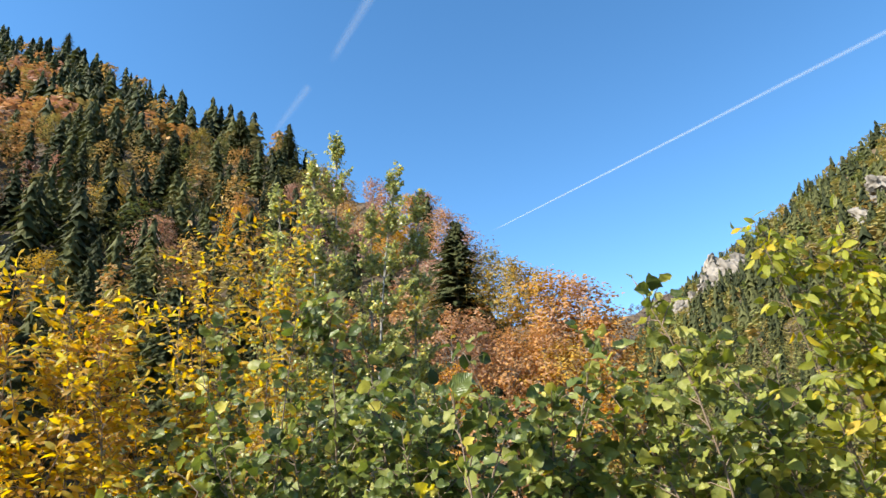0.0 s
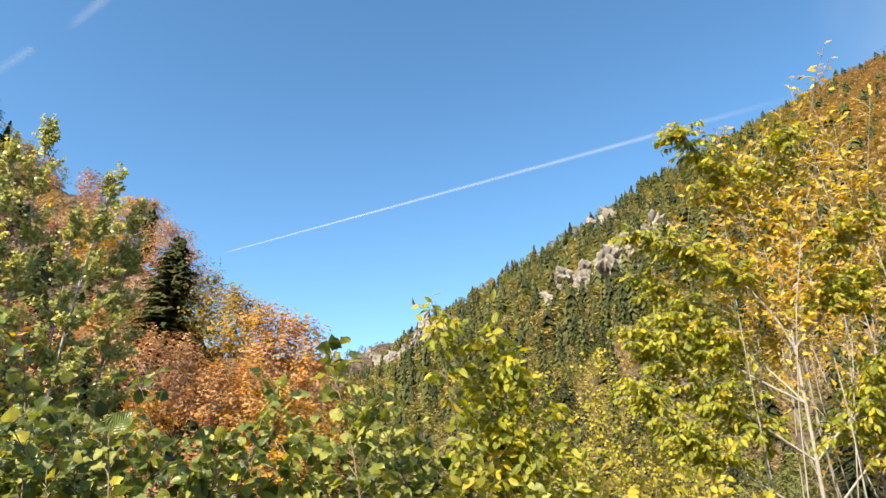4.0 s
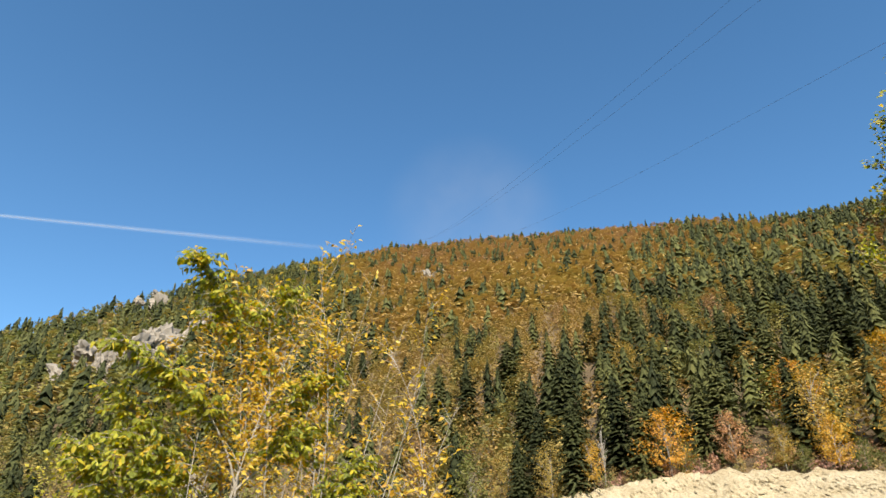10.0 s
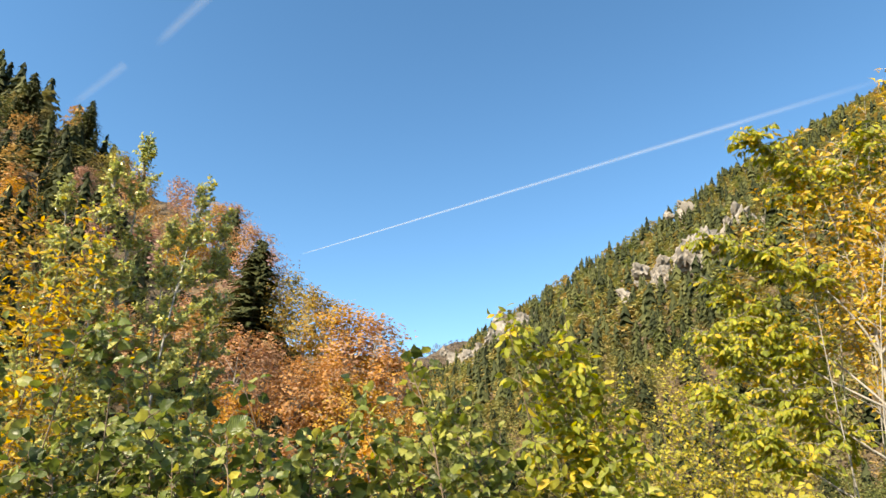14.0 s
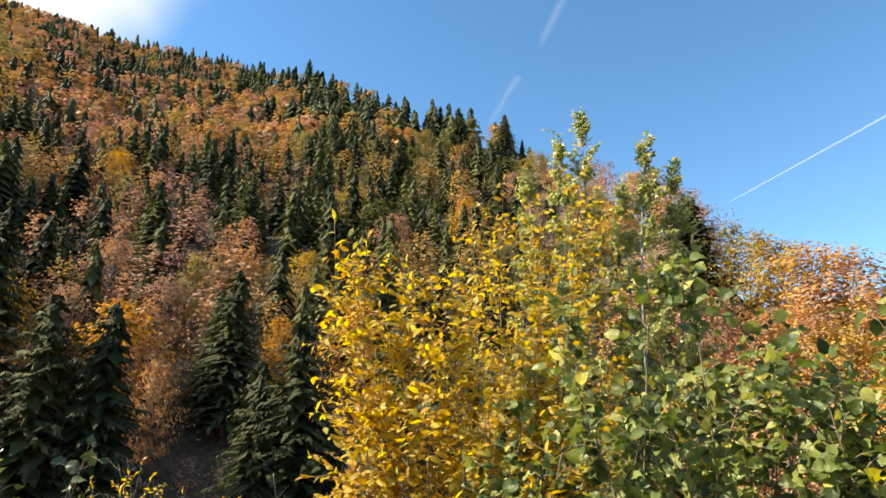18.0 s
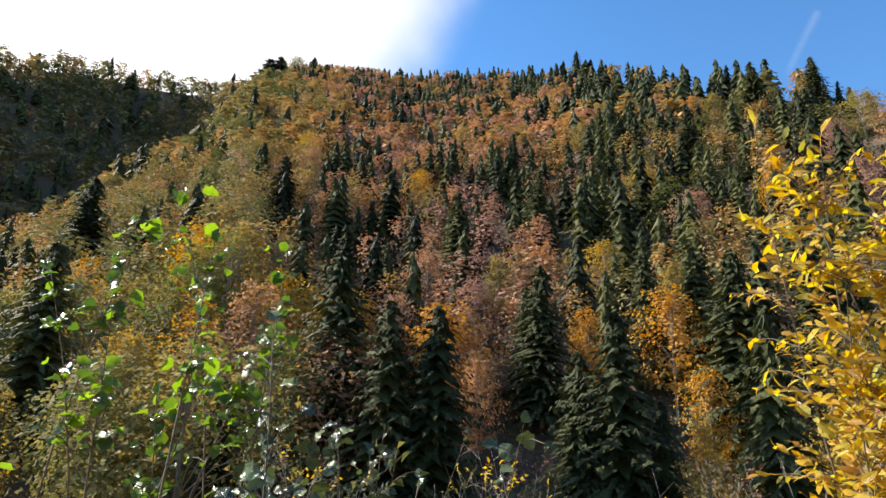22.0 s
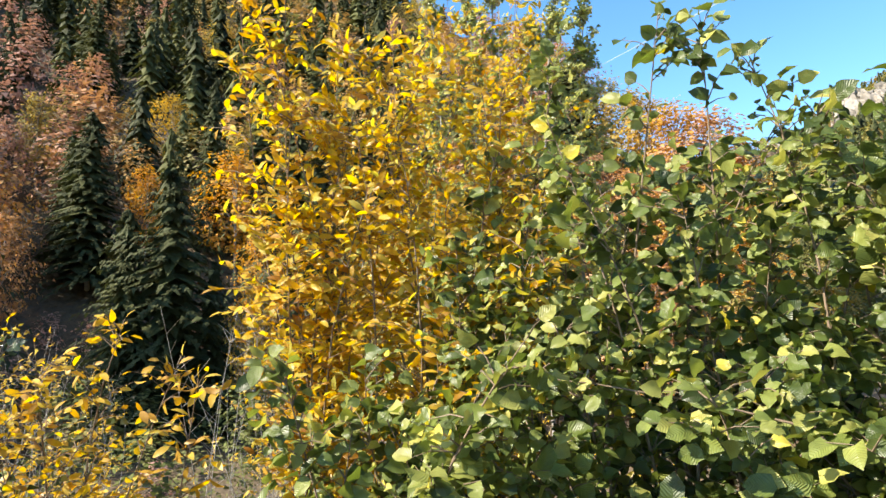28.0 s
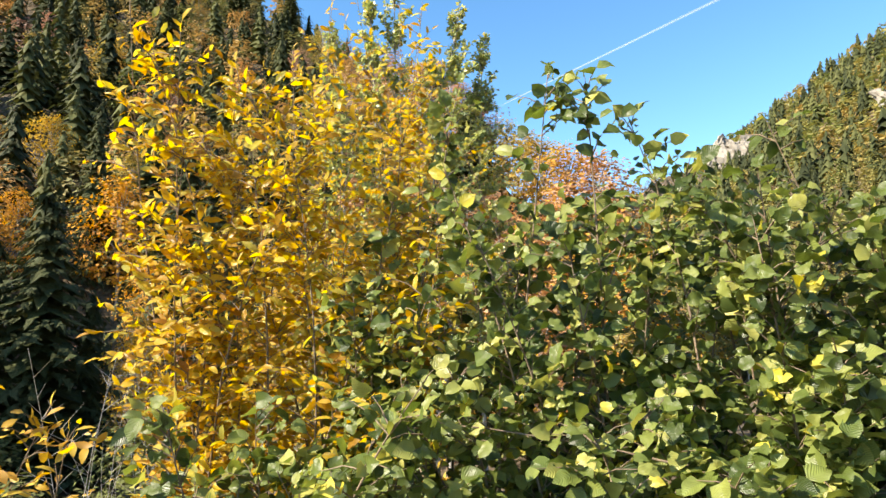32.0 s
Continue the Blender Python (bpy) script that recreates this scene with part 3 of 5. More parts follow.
def skirts(seed, layers, sides, height=16.0, width=3.0, bare=0.06, hang=1.0):
    """Solid inside of a spruce: stacked ragged skirts of boughs."""
    g = np.random.default_rng(seed)
    vs, ts, k = [], [], 0
    for i in range(layers):
        t = i / layers
        z = height * (bare + (1 - bare) * t)
        step = height * (1 - bare) / layers
        reach = width * ((1 - t) ** 0.7 * 0.95 + 0.03) * g.uniform(0.85, 1.1)
        lean = g.normal(size=2) * 0.05 * width
        vs.append((lean[0] * 0.3, lean[1] * 0.3, min(height, z + step * 1.6)))
        n = sides * 2
        turn = g.uniform(0, 6.28)
        for j in range(n):
            a = turn + j * 6.283 / n + g.uniform(-0.12, 0.12)
            r = reach * (g.uniform(0.85, 1.2) if j % 2 else g.uniform(0.45, 0.7))
            vs.append((lean[0] + math.cos(a) * r, lean[1] + math.sin(a) * r, z + (-0.25 * hang if j % 2 else 0.5) * step * g.uniform(0.6, 1.3)))
        ts += [(k, k + 1 + j, k + 1 + (j + 1) % n) for j in range(n)]
        k += n + 1
    return np.array(vs), np.array(ts)


def conifer_trunk(height=16.0, r=0.22):
    return tube([(0, 0, -1.2), (0, 0, height * 0.5), (0, 0, height * 0.99)], [r, r * 0.6, 0.02], 6)


def broadleaf(seed, limbs, per, size, height=11.0, wide=3.4, loose=0.42, low=0.2, flat=0.38):
    """Crown of a broad-leaved tree: rising limbs that carry flat, layered sprays of small leaves inside an egg-shaped outline."""
    g = np.random.default_rng(seed)
    h = low + (1.0 - low) * ((np.arange(limbs) + g.uniform(0.1, 0.9, limbs)) / limbs) ** 0.85
    a = np.arange(limbs) * 2.4 + g.uniform(-0.5, 0.5, limbs)
    shape = np.sin(np.pi * np.clip((h - low + 0.18) / (1.22 - low), 0, 1)) ** 0.75
    R = wide * shape * g.uniform(0.6, 1.12, limbs) * (1 + 0.2 * np.sin(a + seed))
    end = np.stack([np.cos(a) * R, np.sin(a) * R, h * height], 1)
    root = np.stack([0 * a, 0 * a, height * np.maximum(h - 0.30, 0.12)], 1)
    w = g.uniform(0.3, 1.0, (limbs, per)) ** 0.7
    P = root[:, None] + (end - root)[:, None] * w[..., None]
    P[..., 2] += 0.5 * np.sin(w * 3.0) * (R[:, None] * 0.25)
    spread = wide * 0.055 + 0.075 * R[:, None, None]
    P = (P + g.normal(size=P.shape) * spread * np.array([1.0, 1.0, flat])).reshape(-1, 3)
    n = len(P)
    out = P - np.array([0, 0, height * 0.5])
    nor = unit(unit(out * np.array([1, 1, 0.5])) * 0.7 + np.array([0, 0, 0.55]) + g.normal(size=(n, 3)) * loose)
    ax = unit(np.cross(nor, g.normal(size=(n, 3))))
    bx = np.cross(nor, ax)
    s = size * g.uniform(0.55, 1.35, (n, 1))
    v = np.stack([P + ax * s * 1.15, P + bx * s * 0.7 - ax * s * 0.5, P - bx * s * 0.7 - ax * s * 0.5], 1).reshape(-1, 3)
    return v, np.arange(3 * n).reshape(-1, 3)


def limbed_trunk(seed, height=11.0, wide=3.4, r=0.2, limbs=9, lean=0.3):
    g = np.random.default_rng(seed + 50)
    top = np.array([g.uniform(-lean, lean), g.uniform(-lean, lean), height * 0.86])
    pieces = [tube([(0, 0, -1.2), top * 0.45, top], [r, r * 0.7, 0.03], 6)]
    for k in range(limbs):
        u = g.uniform(0.25, 0.8)
        a = g.uniform(0, 6.28)
        reach = wide * g.uniform(0.5, 0.95) * (1.1 - u * 0.6)
        p0 = top * u
        p2 = p0 + np.array([math.cos(a) * reach, math.sin(a) * reach, height * g.uniform(0.14, 0.3)])
        p1 = (p0 + p2) / 2 + np.array([0, 0, 0.4])
        pieces.append(tube([p0, p1, p2], [r * 0.4, r * 0.24, 0.02], 4))
    return joined(pieces)


TONES = {"rust": 0.2, "pink": 0.1, "mauve": 0.02, "orange": 0.42, "gold": 0.56, "straw": 0.7, "olive": 0.86, "green": 0.97}
WORDS = {"rust": "rust-brown", "pink": "pinkish-brown", "mauve": "mauve-grey thinning", "orange": "bright orange", "gold": "golden yellow", "straw": "straw-yellow", "olive": "olive-yellow", "green": "still green"}
spruce_kit = [(mesh_of("spruce_trunk", *conifer_trunk(), pale_bark), mesh_of("spruce_crown", *joined([conifer(k, 27, 10, 12, 0.5, width=w), skirts(k, 22, 9, width=w * 0.62, hang=1.6)]), needle_tree)) for k, w in ((1, 6.0), (2, 5.2), (3, 6.6), (4, 5.6))]
leafy_kit = [(mesh_of("tree_trunk", *limbed_trunk(k, 11, w * 0.9, 0.13, 14), pale_bark), mesh_of("tree_crown", *broadleaf(k, 62, 46, 0.165, 11, w), autumn_tree)) for k, w in ((1, 3.9), (2, 3.4), (3, 4.2), (4, 3.6), (5, 4.0))]
thin_kit = [(mesh_of("tree_trunk", *limbed_trunk(k, 11, 2.6, 0.10, 28), pale_bark), mesh_of("tree_crown", *broadleaf(k, 60, 30, 0.12, 11, 2.6), autumn_tree)) for k in (6, 7)]
count = {"spruce": 0, "leafy": 0}


def near_spruce(at, height, shade, wide=1.0):
    k = count["spruce"] = count["spruce"] + 1
    trunk, crown = spruce_kit[k % 4]
    ob = thing("spruce_tree", at, "tall dark green spruce on the steep slope", "tree", "spruces of the near slope")
    s = height / 16.0
    ob.scale, ob.rotation_euler = (s * wide, s * wide, s), (0, 0, k * 2.4)
    part("trunk", trunk, ob)
    part("crown", crown, ob)["tone"] = float(shade)
    return ob


def near_leafy(at, height, hue, wide=1.0, thin=False):
    k = count["leafy"] = count["leafy"] + 1
    trunk, crown = thin_kit[k % 2] if thin else leafy_kit[k % 5]
    ob = thing("beech_tree", at, f"{WORDS[hue]} autumn beech tree on the steep slope", "tree", "autumn trees of the near slope")
    s = height / 11.0
    ob.scale, ob.rotation_euler = (s * wide, s * wide, s), (0, 0, k * 1.7)
    part("trunk", trunk, ob)
    part("crown", crown, ob)["tone"] = TONES[hue] + random.uniform(-0.05, 0.05)
    return ob


def on_land(az, r, sink=0.3):
    p = way(az, 0) * r
    return Vector((p.x, p.y, float(land(p.x, p.y)) - sink))


taken = []


def landmark(az, top, r, hue, wide=1.0):
    """A tree that stands out: bearing, elevation of its top and distance."""
    full = random.uniform(16, 20) if hue == "spruce" else random.uniform(10.5, 13)
    table = LEFT_HILL if az > -17 else RIGHT_HILL
    crest = float(np.interp(az, table[:, 0], table[:, 3])) if az < 62 else 560.0
    r = min(max(44.0, r - 14), crest * 0.92)
    while r < crest and 1.6 + r * math.tan(radians(top)) - on_land(az, r).z > full:
        r += 1.0
    p = on_land(az, r)
    h = max(4.0, 1.6 + r * math.tan(radians(top)) - p.z)
    taken.append((p.x, p.y, 3.2))
    if hue == "spruce":
        near_spruce(p, h, random.uniform(0.2, 0.8), wide)
    else:
        near_leafy(p, h, hue, wide)


# trees that stand out on the left-hand slope
for spec in [(52.4, 10.6, 58, "spruce", 1.1), (48.2, 10.2, 58, "spruce", 1.0), (38.8, 14.1, 58, "spruce", 1.1), (33.3, 10.0, 58, "spruce", 1.15), (29.8, 16.2, 58, "spruce", 0.8), (23.1, 14.6, 58, "spruce", 1.1), (21.8, 9.9, 58, "spruce", 0.9),
             (30.1, 2.5, 58, "spruce", 0.9), (18.8, 29.7, 58, "spruce", 1.1), (14.2, 29.0, 58, "spruce", 0.9), (33.9, 32.9, 58, "spruce", 1.0), (24.6, 26.9, 58, "spruce", 1.0), (56.2, 17.3, 58, "spruce", 1.0), (56.8, 14.2, 58, "spruce", 1.1),
             (45.9, 20.8, 58, "spruce", 1.0), (38.3, 22.7, 58, "spruce", 0.9), (48.9, 6.9, 58, "spruce", 0.9), (62.1, 22.9, 58, "spruce", 1.1), (77.1, 18.6, 58, "spruce", 1.3), (65.3, 3.6, 58, "spruce", 1.0), (36.5, 6.6, 58, "spruce", 1.0),
             (57.1, 8.2, 58, "rust", 1.1), (48.7, 15.8, 58, "pink", 1.2), (44.5, 13.3, 58, "mauve", 1.0), (32.9, 16.5, 58, "gold", 1.1), (24.8, 20.2, 58, "pink", 1.2), (27.1, 14.2, 58, "straw", 1.0), (49.3, 22.8, 58, "orange", 1.0),
             (25.7, 5.8, 58, "orange", 0.8), (26.7, 1.3, 58, "gold", 0.7), (61.4, 7.8, 58, "olive", 1.0), (65.3, 16.7, 58, "straw", 1.1), (63.4, 11.9, 58, "rust", 1.0), (42.3, 15.4, 58, "straw", 0.9), (51.4, 11.7, 58, "pink", 0.9),
             (34.8, 10.7, 58, "orange", 0.8), (44.4, 6.7, 58, "rust", 0.7), (28.8, 22.6, 58, "straw", 1.2), (22.1, 27.8, 58, "straw", 1.3), (33.8, 26.9, 58, "straw", 1.0), (59.9, 25.4, 58, "gold", 1.2), (75.8, 19.4, 58, "olive", 1.4),
             (70.5, 23.5, 58, "olive", 1.4), (77.6, 10.9, 58, "olive", 1.3), (68.3, 19.3, 58, "straw", 1.2), (18.1, 21.8, 58, "orange", 1.0), (13.6, 24.0, 58, "mauve", 1.1), (11.3, 25.7, 58, "straw", 1.3)]:
    landmark(*spec)
for spec in [(12.0, 21.0, 110, "mauve", 1.2), (9.0, 14.0, 70, "rust", 1.1), (2.5, 23.2, 108, "gold", 1.4), (-1.8, 20.6, 92, "spruce", 1.3), (4.5, 20.5, 96, "gold", 1.3), (-4.6, 18.2, 88, "straw", 1.3), (-6.6, 17.2, 86, "straw", 1.2),
             (-8.3, 16.4, 77, "gold", 1.4), (-10.6, 15.6, 78, "orange", 1.5), (-12.9, 14.9, 76, "rust", 1.4), (-14.6, 12.2, 74, "orange", 1.1), (-11.0, 9.5, 66, "gold", 1.3), (-13.8, 7.5, 64, "orange", 1.2), (-6.0, 11.0, 68, "rust", 1.1), (-3.5, 12.0, 66, "rust", 1.1), (-1.0, 13.0, 66, "rust", 1.2), (1.5, 15.0, 70, "straw", 1.2), (-9.0, 11.0, 66, "rust", 1.3)]:
    landmark(*spec)
# trees that stand out above the earth bank
for spec in [(-82.2, 24.1, 109, "spruce", 1.1), (-75.9, 18.6, 109, "spruce", 1.0), (-87.8, 21.2, 109, "spruce", 0.9), (-70.6, 19.6, 109, "spruce", 1.1), (-102.4, 22.2, 109, "spruce", 1.2), (-96.9, 21.3, 109, "spruce", 1.1), (-105.9, 22.4, 109, "spruce", 1.2),
             (-74.4, 22.1, 109, "spruce", 1.1), (-79.5, 20.9, 109, "spruce", 1.0), (-68.0, 20.0, 109, "spruce", 0.9), (-93.7, 22.7, 109, "spruce", 1.1), (-80.1, 17.0, 109, "spruce", 0.9), (-106.7, 18.7, 109, "spruce", 1.0), (-85.2, 21.4, 109, "straw", 1.1), (-91.6, 20.8, 109, "olive", 1.25), (-87.8, 15.8, 109, "orange", 1.1), (-92.8, 15.1, 109, "rust", 0.9), (-97.9, 18.3, 109, "orange", 1.1),
             (-99.8, 13.9, 109, "gold", 1.0), (-96.2, 13.5, 109, "straw", 1.0), (-104.9, 19.2, 109, "gold", 1.3), (-101.5, 12.0, 109, "green", 1.0), (-72.8, 15.7, 109, "olive", 1.0), (-88.9, 13.3, 109, "olive", 0.9), (-105.4, 12.8, 109, "straw", 1.0),
             (-77.9, 13.7, 109, "straw", 0.8), (-74.3, 13.3, 109, "straw", 0.9), (-81.4, 13.6, 109, "gold", 0.8), (-97.6, 11.6, 109, "green", 0.9), (-105.2, 17.2, 109, "orange", 1.0)]:
    landmark(*spec)
for spec in [(64.3, 31.0, 500, "spruce", 1.5), (63.4, 31.4, 500, "spruce", 1.4), (61.8, 31.6, 500, "olive", 1.5), (60.2, 31.8, 500, "spruce", 1.4), (1.2, 23.4, 100, "rust", 1.4), (-0.9, 21.8, 96, "rust", 1.3), (-2.6, 20.0, 92, "mauve", 1.2)]:
    landmark(*spec)
for spec in [(-71.0, 12.5, 112, "olive", 1.1), (-68.5, 9.5, 104, "gold", 1.2), (-70.0, 7.0, 98, "straw", 1.2)]:
    landmark(*spec)

# pale rock faces on the far slope: bearing, elevation, size
ROCKS = [(-26.0, 13.2, 34), (-24.6, 12.2, 24), (-18.2, 9.6, 26), (-20.5, 10.6, 26), (-22.4, 11.0, 22), (-41.5, 22.6, 28), (-44.0, 19.5, 30), (-42.5, 17.6, 32), (-39.6, 17.2, 26), (-37.6, 16.2, 22), (-46.0, 21.0, 24), (-66.0, 27.6, 20), (-68.5, 28.2, 14), (-47.5, 8.2, 9)]


def boulder_mesh(seed):
    """An angular block, one unit across."""
    bm = bmesh.new()
    bmesh.ops.create_icosphere(bm, subdivisions=3, radius=0.5)
    for v in bm.verts:
        d = v.co.normalized()
        f = 1 + 0.55 * noise.noise(d * 1.7 + Vector((seed * 3.1, 0, 0))) + 0.3 * noise.noise(d * 4.5 + Vector((0, seed, 0))) + 0.12 * noise.noise(d * 11 + Vector((0, seed, 5)))
        cells = noise.cell(d * 2.6 + Vector((seed, 0, 0)))
        v.co = Vector((d.x, d.y * 0.7, d.z)) * 0.5 * f * (0.92 + 0.16 * cells)
    return bm_mesh("boulder", bm, limestone)


boulders = [boulder_mesh(k) for k in range(6)]
for k, (az, el, size) in enumerate(ROCKS):
    p, r = meet(az, el, 60)
    g = np.random.default_rng(k + 60)
    crag = thing("rock_outcrop", p, "pale grey limestone crag among the mountain trees", "rock", "crags of the far slope")
    crag.rotation_euler = (0, 0, radians(az))
    for b in range(13):
        s = size * g.uniform(0.18, 0.5)
        ob = part("boulder", boulders[(k + b) % 6], crag)
        up = g.normal() * 0.30
        ob.location = (g.normal() * 0.38 * size, up * size * 1.1 - s * 0.3, up * size * 0.75 + 0.15 * size)
        ob.scale, ob.rotation_euler = (s * 1.1, s, s * g.uniform(0.9, 1.7)), (g.normal() * 0.25 - 0.4, g.normal() * 0.3, g.uniform(0, 6.28))
    taken.append((p.x, p.y, size * 0.36))

# ---- the woods ----
taken_xy = np.array(taken)


def in_sight(x, y, z, h):
    """Whether the top of a tree shows above the ground before it."""
    az, r = bearing(x, y)
    el = (z + h - 1.6) / r
    ok = np.ones(len(x), bool)
    for f in np.linspace(0.15, 0.95, 17):
        ok &= (land(x * f, y * f) + 2.0 - 1.6) / (r * f) < el + 0.01
    return ok


def scatter(lo, hi, az0, az1, gap):
    """Jittered planting spots between two distances and two bearings."""
    n = int(hi / gap) + 2
    i, j = np.meshgrid(np.arange(-n, n + 1), np.arange(-n, n + 1), indexing="ij")
    x = (i + 0.5 * (j % 2)) * gap + rng.uniform(-0.42, 0.42, i.shape) * gap
    y = j * gap * 0.9 + rng.uniform(-0.42, 0.42, i.shape) * gap
    x, y = x.ravel(), y.ravel()
    az, r = bearing(x, y)
    keep = (r > lo) & (r <= hi) & (az > az0) & (az < az1)
    x, y, az, r = x[keep], y[keep], az[keep], r[keep]
    ok = in_sight(x, y, land(x, y), 16.0)
    x, y = x[ok], y[ok]
    d = np.min((x[:, None] - taken_xy[:, 0]) ** 2 + (y[:, None] - taken_xy[:, 1]) ** 2 - taken_xy[:, 2] ** 2, axis=1)
    return x[d > 0], y[d > 0]


def woods(x, y):
    """For each spot: height of ground, whether spruce, tree height, tone."""
    az, r = bearing(x, y)
    z = land(x, y)
    left = az > -17
    patch = rolling(x + 300, y, 17.0) + 0.8 * rolling(x, y - 200, 41.0)
    dice = rng.uniform(size=len(x))
    ridge = np.where(left, np.interp(az, LEFT_HILL[:, 0], LEFT_HILL[:, 3]), np.interp(az, RIGHT_HILL[:, 0], RIGHT_HILL[:, 3]))
    up = r / ridge
    el = np.degrees(np.arctan2(z + 5.0, r))
    line = np.interp(-az, (60, 72, 80, 88, 94, 110), (12, 17, 22, 27, 32, 40))
    under = smooth(line + 3.0, line - 3.0, el)
    slope_share = 0.20 + 0.14 * patch + (0.42 + 0.34 * patch) * under
    gorge = smooth(-64, -54, az)
    share = np.where(left, np.where((az > 64) & (r > 300), 0.05, np.where(az < 8, -0.2, 0.0)) + 0.46 + 0.02 * smooth(44, 34, az) * smooth(8, 14, az) + 0.5 * patch + 0.35 * smooth(0.55, 0.9, up) * (1 - smooth(44, 56, az)) * smooth(10, 16, az) - 0.35 * smooth(52, 66, az), slope_share * (1 - gorge) + (0.46 + 0.35 * patch) * gorge)
    spruce = dice < share
    h = np.where(spruce, rng.uniform(9, 16.5, len(x)), rng.uniform(8.5, 14, len(x))) * np.where(left & (az < 14) & (up > 0.75), 0.72, np.where((az > 64) & (r > 300), 1.3, 1.0))
    warm = rng.normal(0.30, 0.20, len(x)) + 0.10 * rolling(x - 90, y + 50, 23.0)
    h = h * np.where(spruce & ~left & (up > 0.3), 1.2, 1.0)
    # far left hollow: tones moved towards dark olive to paint its shadow
    tone = np.where(spruce, rng.uniform(0, 1, len(x)), np.where(left, np.where((az > 64) & (r > 300), 0.55 + warm * 0.7, warm + 0.44 * smooth(54, 66, az) + 0.32 * smooth(38, 28, az) * smooth(6, 12, az)), (0.22 + 0.28 * smooth(0.8, 0.4, up) + 0.07 * rng.normal(size=len(x)) + 0.14 * patch * (1 - under) + under * (0.1 + 0.2 * rng.normal(size=len(x)))) * (1 - gorge) + gorge * (0.76 + 0.14 * rng.normal(size=len(x)))))
    return z, spruce, h, np.clip(tone, 0, 1)


def plant_stuff(name, label, x, y, z, h, tone, kits, full, mat, wide=1.0):
    vs, ts, tn, k = [], [], [], 0
    pick = rng.integers(len(kits), size=len(x))
    for q, (v, t) in enumerate(kits):
        m = pick == q
        n = int(m.sum())
        if not n:
            continue
        s = h[m] / full
        a = rng.uniform(0, 6.28, n)
        w = s * wide * rng.uniform(0.85, 1.2, n)
        mats = np.zeros((n, 4, 4))
        mats[:, 0, 0], mats[:, 0, 1], mats[:, 1, 0], mats[:, 1, 1], mats[:, 2, 2] = w * np.cos(a), -w * np.sin(a), w * np.sin(a), w * np.cos(a), s
        mats[:, :3, 3] = np.stack([x[m], y[m], z[m] - 0.5], 1)
        ov, ot = spread_out(v, t, mats)
        vs.append(ov)
        ts.append(ot + k)
        tn.append(np.repeat(tone[m], len(v)))
        k += len(ov)
    if vs:
        tagged(new(name, mesh_of(name, np.concatenate(vs), np.concatenate(ts), mat, tone=np.concatenate(tn))), label, "woods", kind="stuff")


HUES = ["mauve", "pink", "rust", "orange", "gold", "straw", "olive", "green"]


def hue_of(tone):
    return min(HUES, key=lambda k: abs(TONES[k] - tone))


mid_spruce = [joined([conifer(k, 15, 6, 3, 0.98, width=w), skirts(k, 10, 5, width=w * 0.7, hang=1.5)]) for k, w in ((11, 5.2), (12, 5.9), (13, 4.6))]
mid_leafy = [broadleaf(k, 42, 9, 0.31, 11, w, 0.32, 0.15, 0.7) for k, w in ((21, 3.5), (22, 3.1), (23, 3.8))]
far_spruce = [joined([conifer(k, 8, 5, 1, 1.6, width=w), skirts(k, 5, 4, width=w * 0.9)]) for k, w in ((31, 5.2), (32, 5.9), (33, 4.6))]
far_leafy = [broadleaf(k, 34, 2, 0.84, 11, 3.4, 0.22, 0.12, 1.2) for k in (41, 42, 43)]
for side, a0, a1, lo, near, mid, far, gaps in (("left", -16.5, 98, 40, 104, 205, 545, (5.8, 6.8, 8.4)), ("right", -118, -14, 92, 130, 265, 880, (6.4, 7.6, 9.3))):
    x, y = scatter(lo, near, a0, a1, gaps[0])
    z, spruce, h, tone = woods(x, y)
    if side == "left":
        az, r = bearing(x, y)
        keep = (az < 19) | (az > 62) | (r > 68)
        x, y, z, spruce, h, tone = (q[keep] for q in (x, y, z, spruce, h, tone))
    order = np.argsort(np.hypot(x, y))[:100 if side == "left" else 40]
    single = np.zeros(len(x), bool)
    single[order] = True
    for i in order:
        if spruce[i]:
            near_spruce((x[i], y[i], z[i] - 0.4), h[i], tone[i])
        else:
            near_leafy((x[i], y[i], z[i] - 0.4), h[i], hue_of(tone[i]), 1.1, thin=rng.uniform() < 0.3)
    rest = ~single
    x2, y2 = scatter(near, mid, a0, a1, gaps[1])
    z2, spruce2, h2, tone2 = woods(x2, y2)
    X, Y, Z, S, H, T = (np.concatenate(p) for p in ((x[rest], x2), (y[rest], y2), (z[rest], z2), (spruce[rest], spruce2), (h[rest], h2), (tone[rest], tone2)))
    plant_stuff("spruce_wood", "dense dark green spruces covering the mountainside", X[S], Y[S], Z[S], H[S], T[S], mid_spruce, 16.0, needle_wood)
    plant_stuff("autumn_wood", "orange, rust and olive autumn trees covering the mountainside", X[~S], Y[~S], Z[~S], H[~S], T[~S], mid_leafy, 11.0, autumn_wood if side == "left" else russet_wood, 1.15)
    x, y = scatter(mid, far, a0, a1, gaps[2])
    az, r = bearing(x, y)
    table = LEFT_HILL if side == "left" else RIGHT_HILL
    keep = r < np.interp(az, table[:, 0], table[:, 3]) * 1.02
    x, y = x[keep], y[keep]
    z, spruce, h, tone = woods(x, y)
    plant_stuff("far_spruce_wood", "small dark spruces high on the mountain", x[spruce], y[spruce], z[spruce], h[spruce], tone[spruce], far_spruce, 16.0, needle_wood)
    plant_stuff("far_autumn_wood", "brown and orange autumn trees high on the mountain", x[~spruce], y[~spruce], z[~spruce], h[~spruce], tone[~spruce], far_leafy, 11.0, autumn_wood if side == "left" else russet_wood, 1.4 if side == "left" else 1.5)

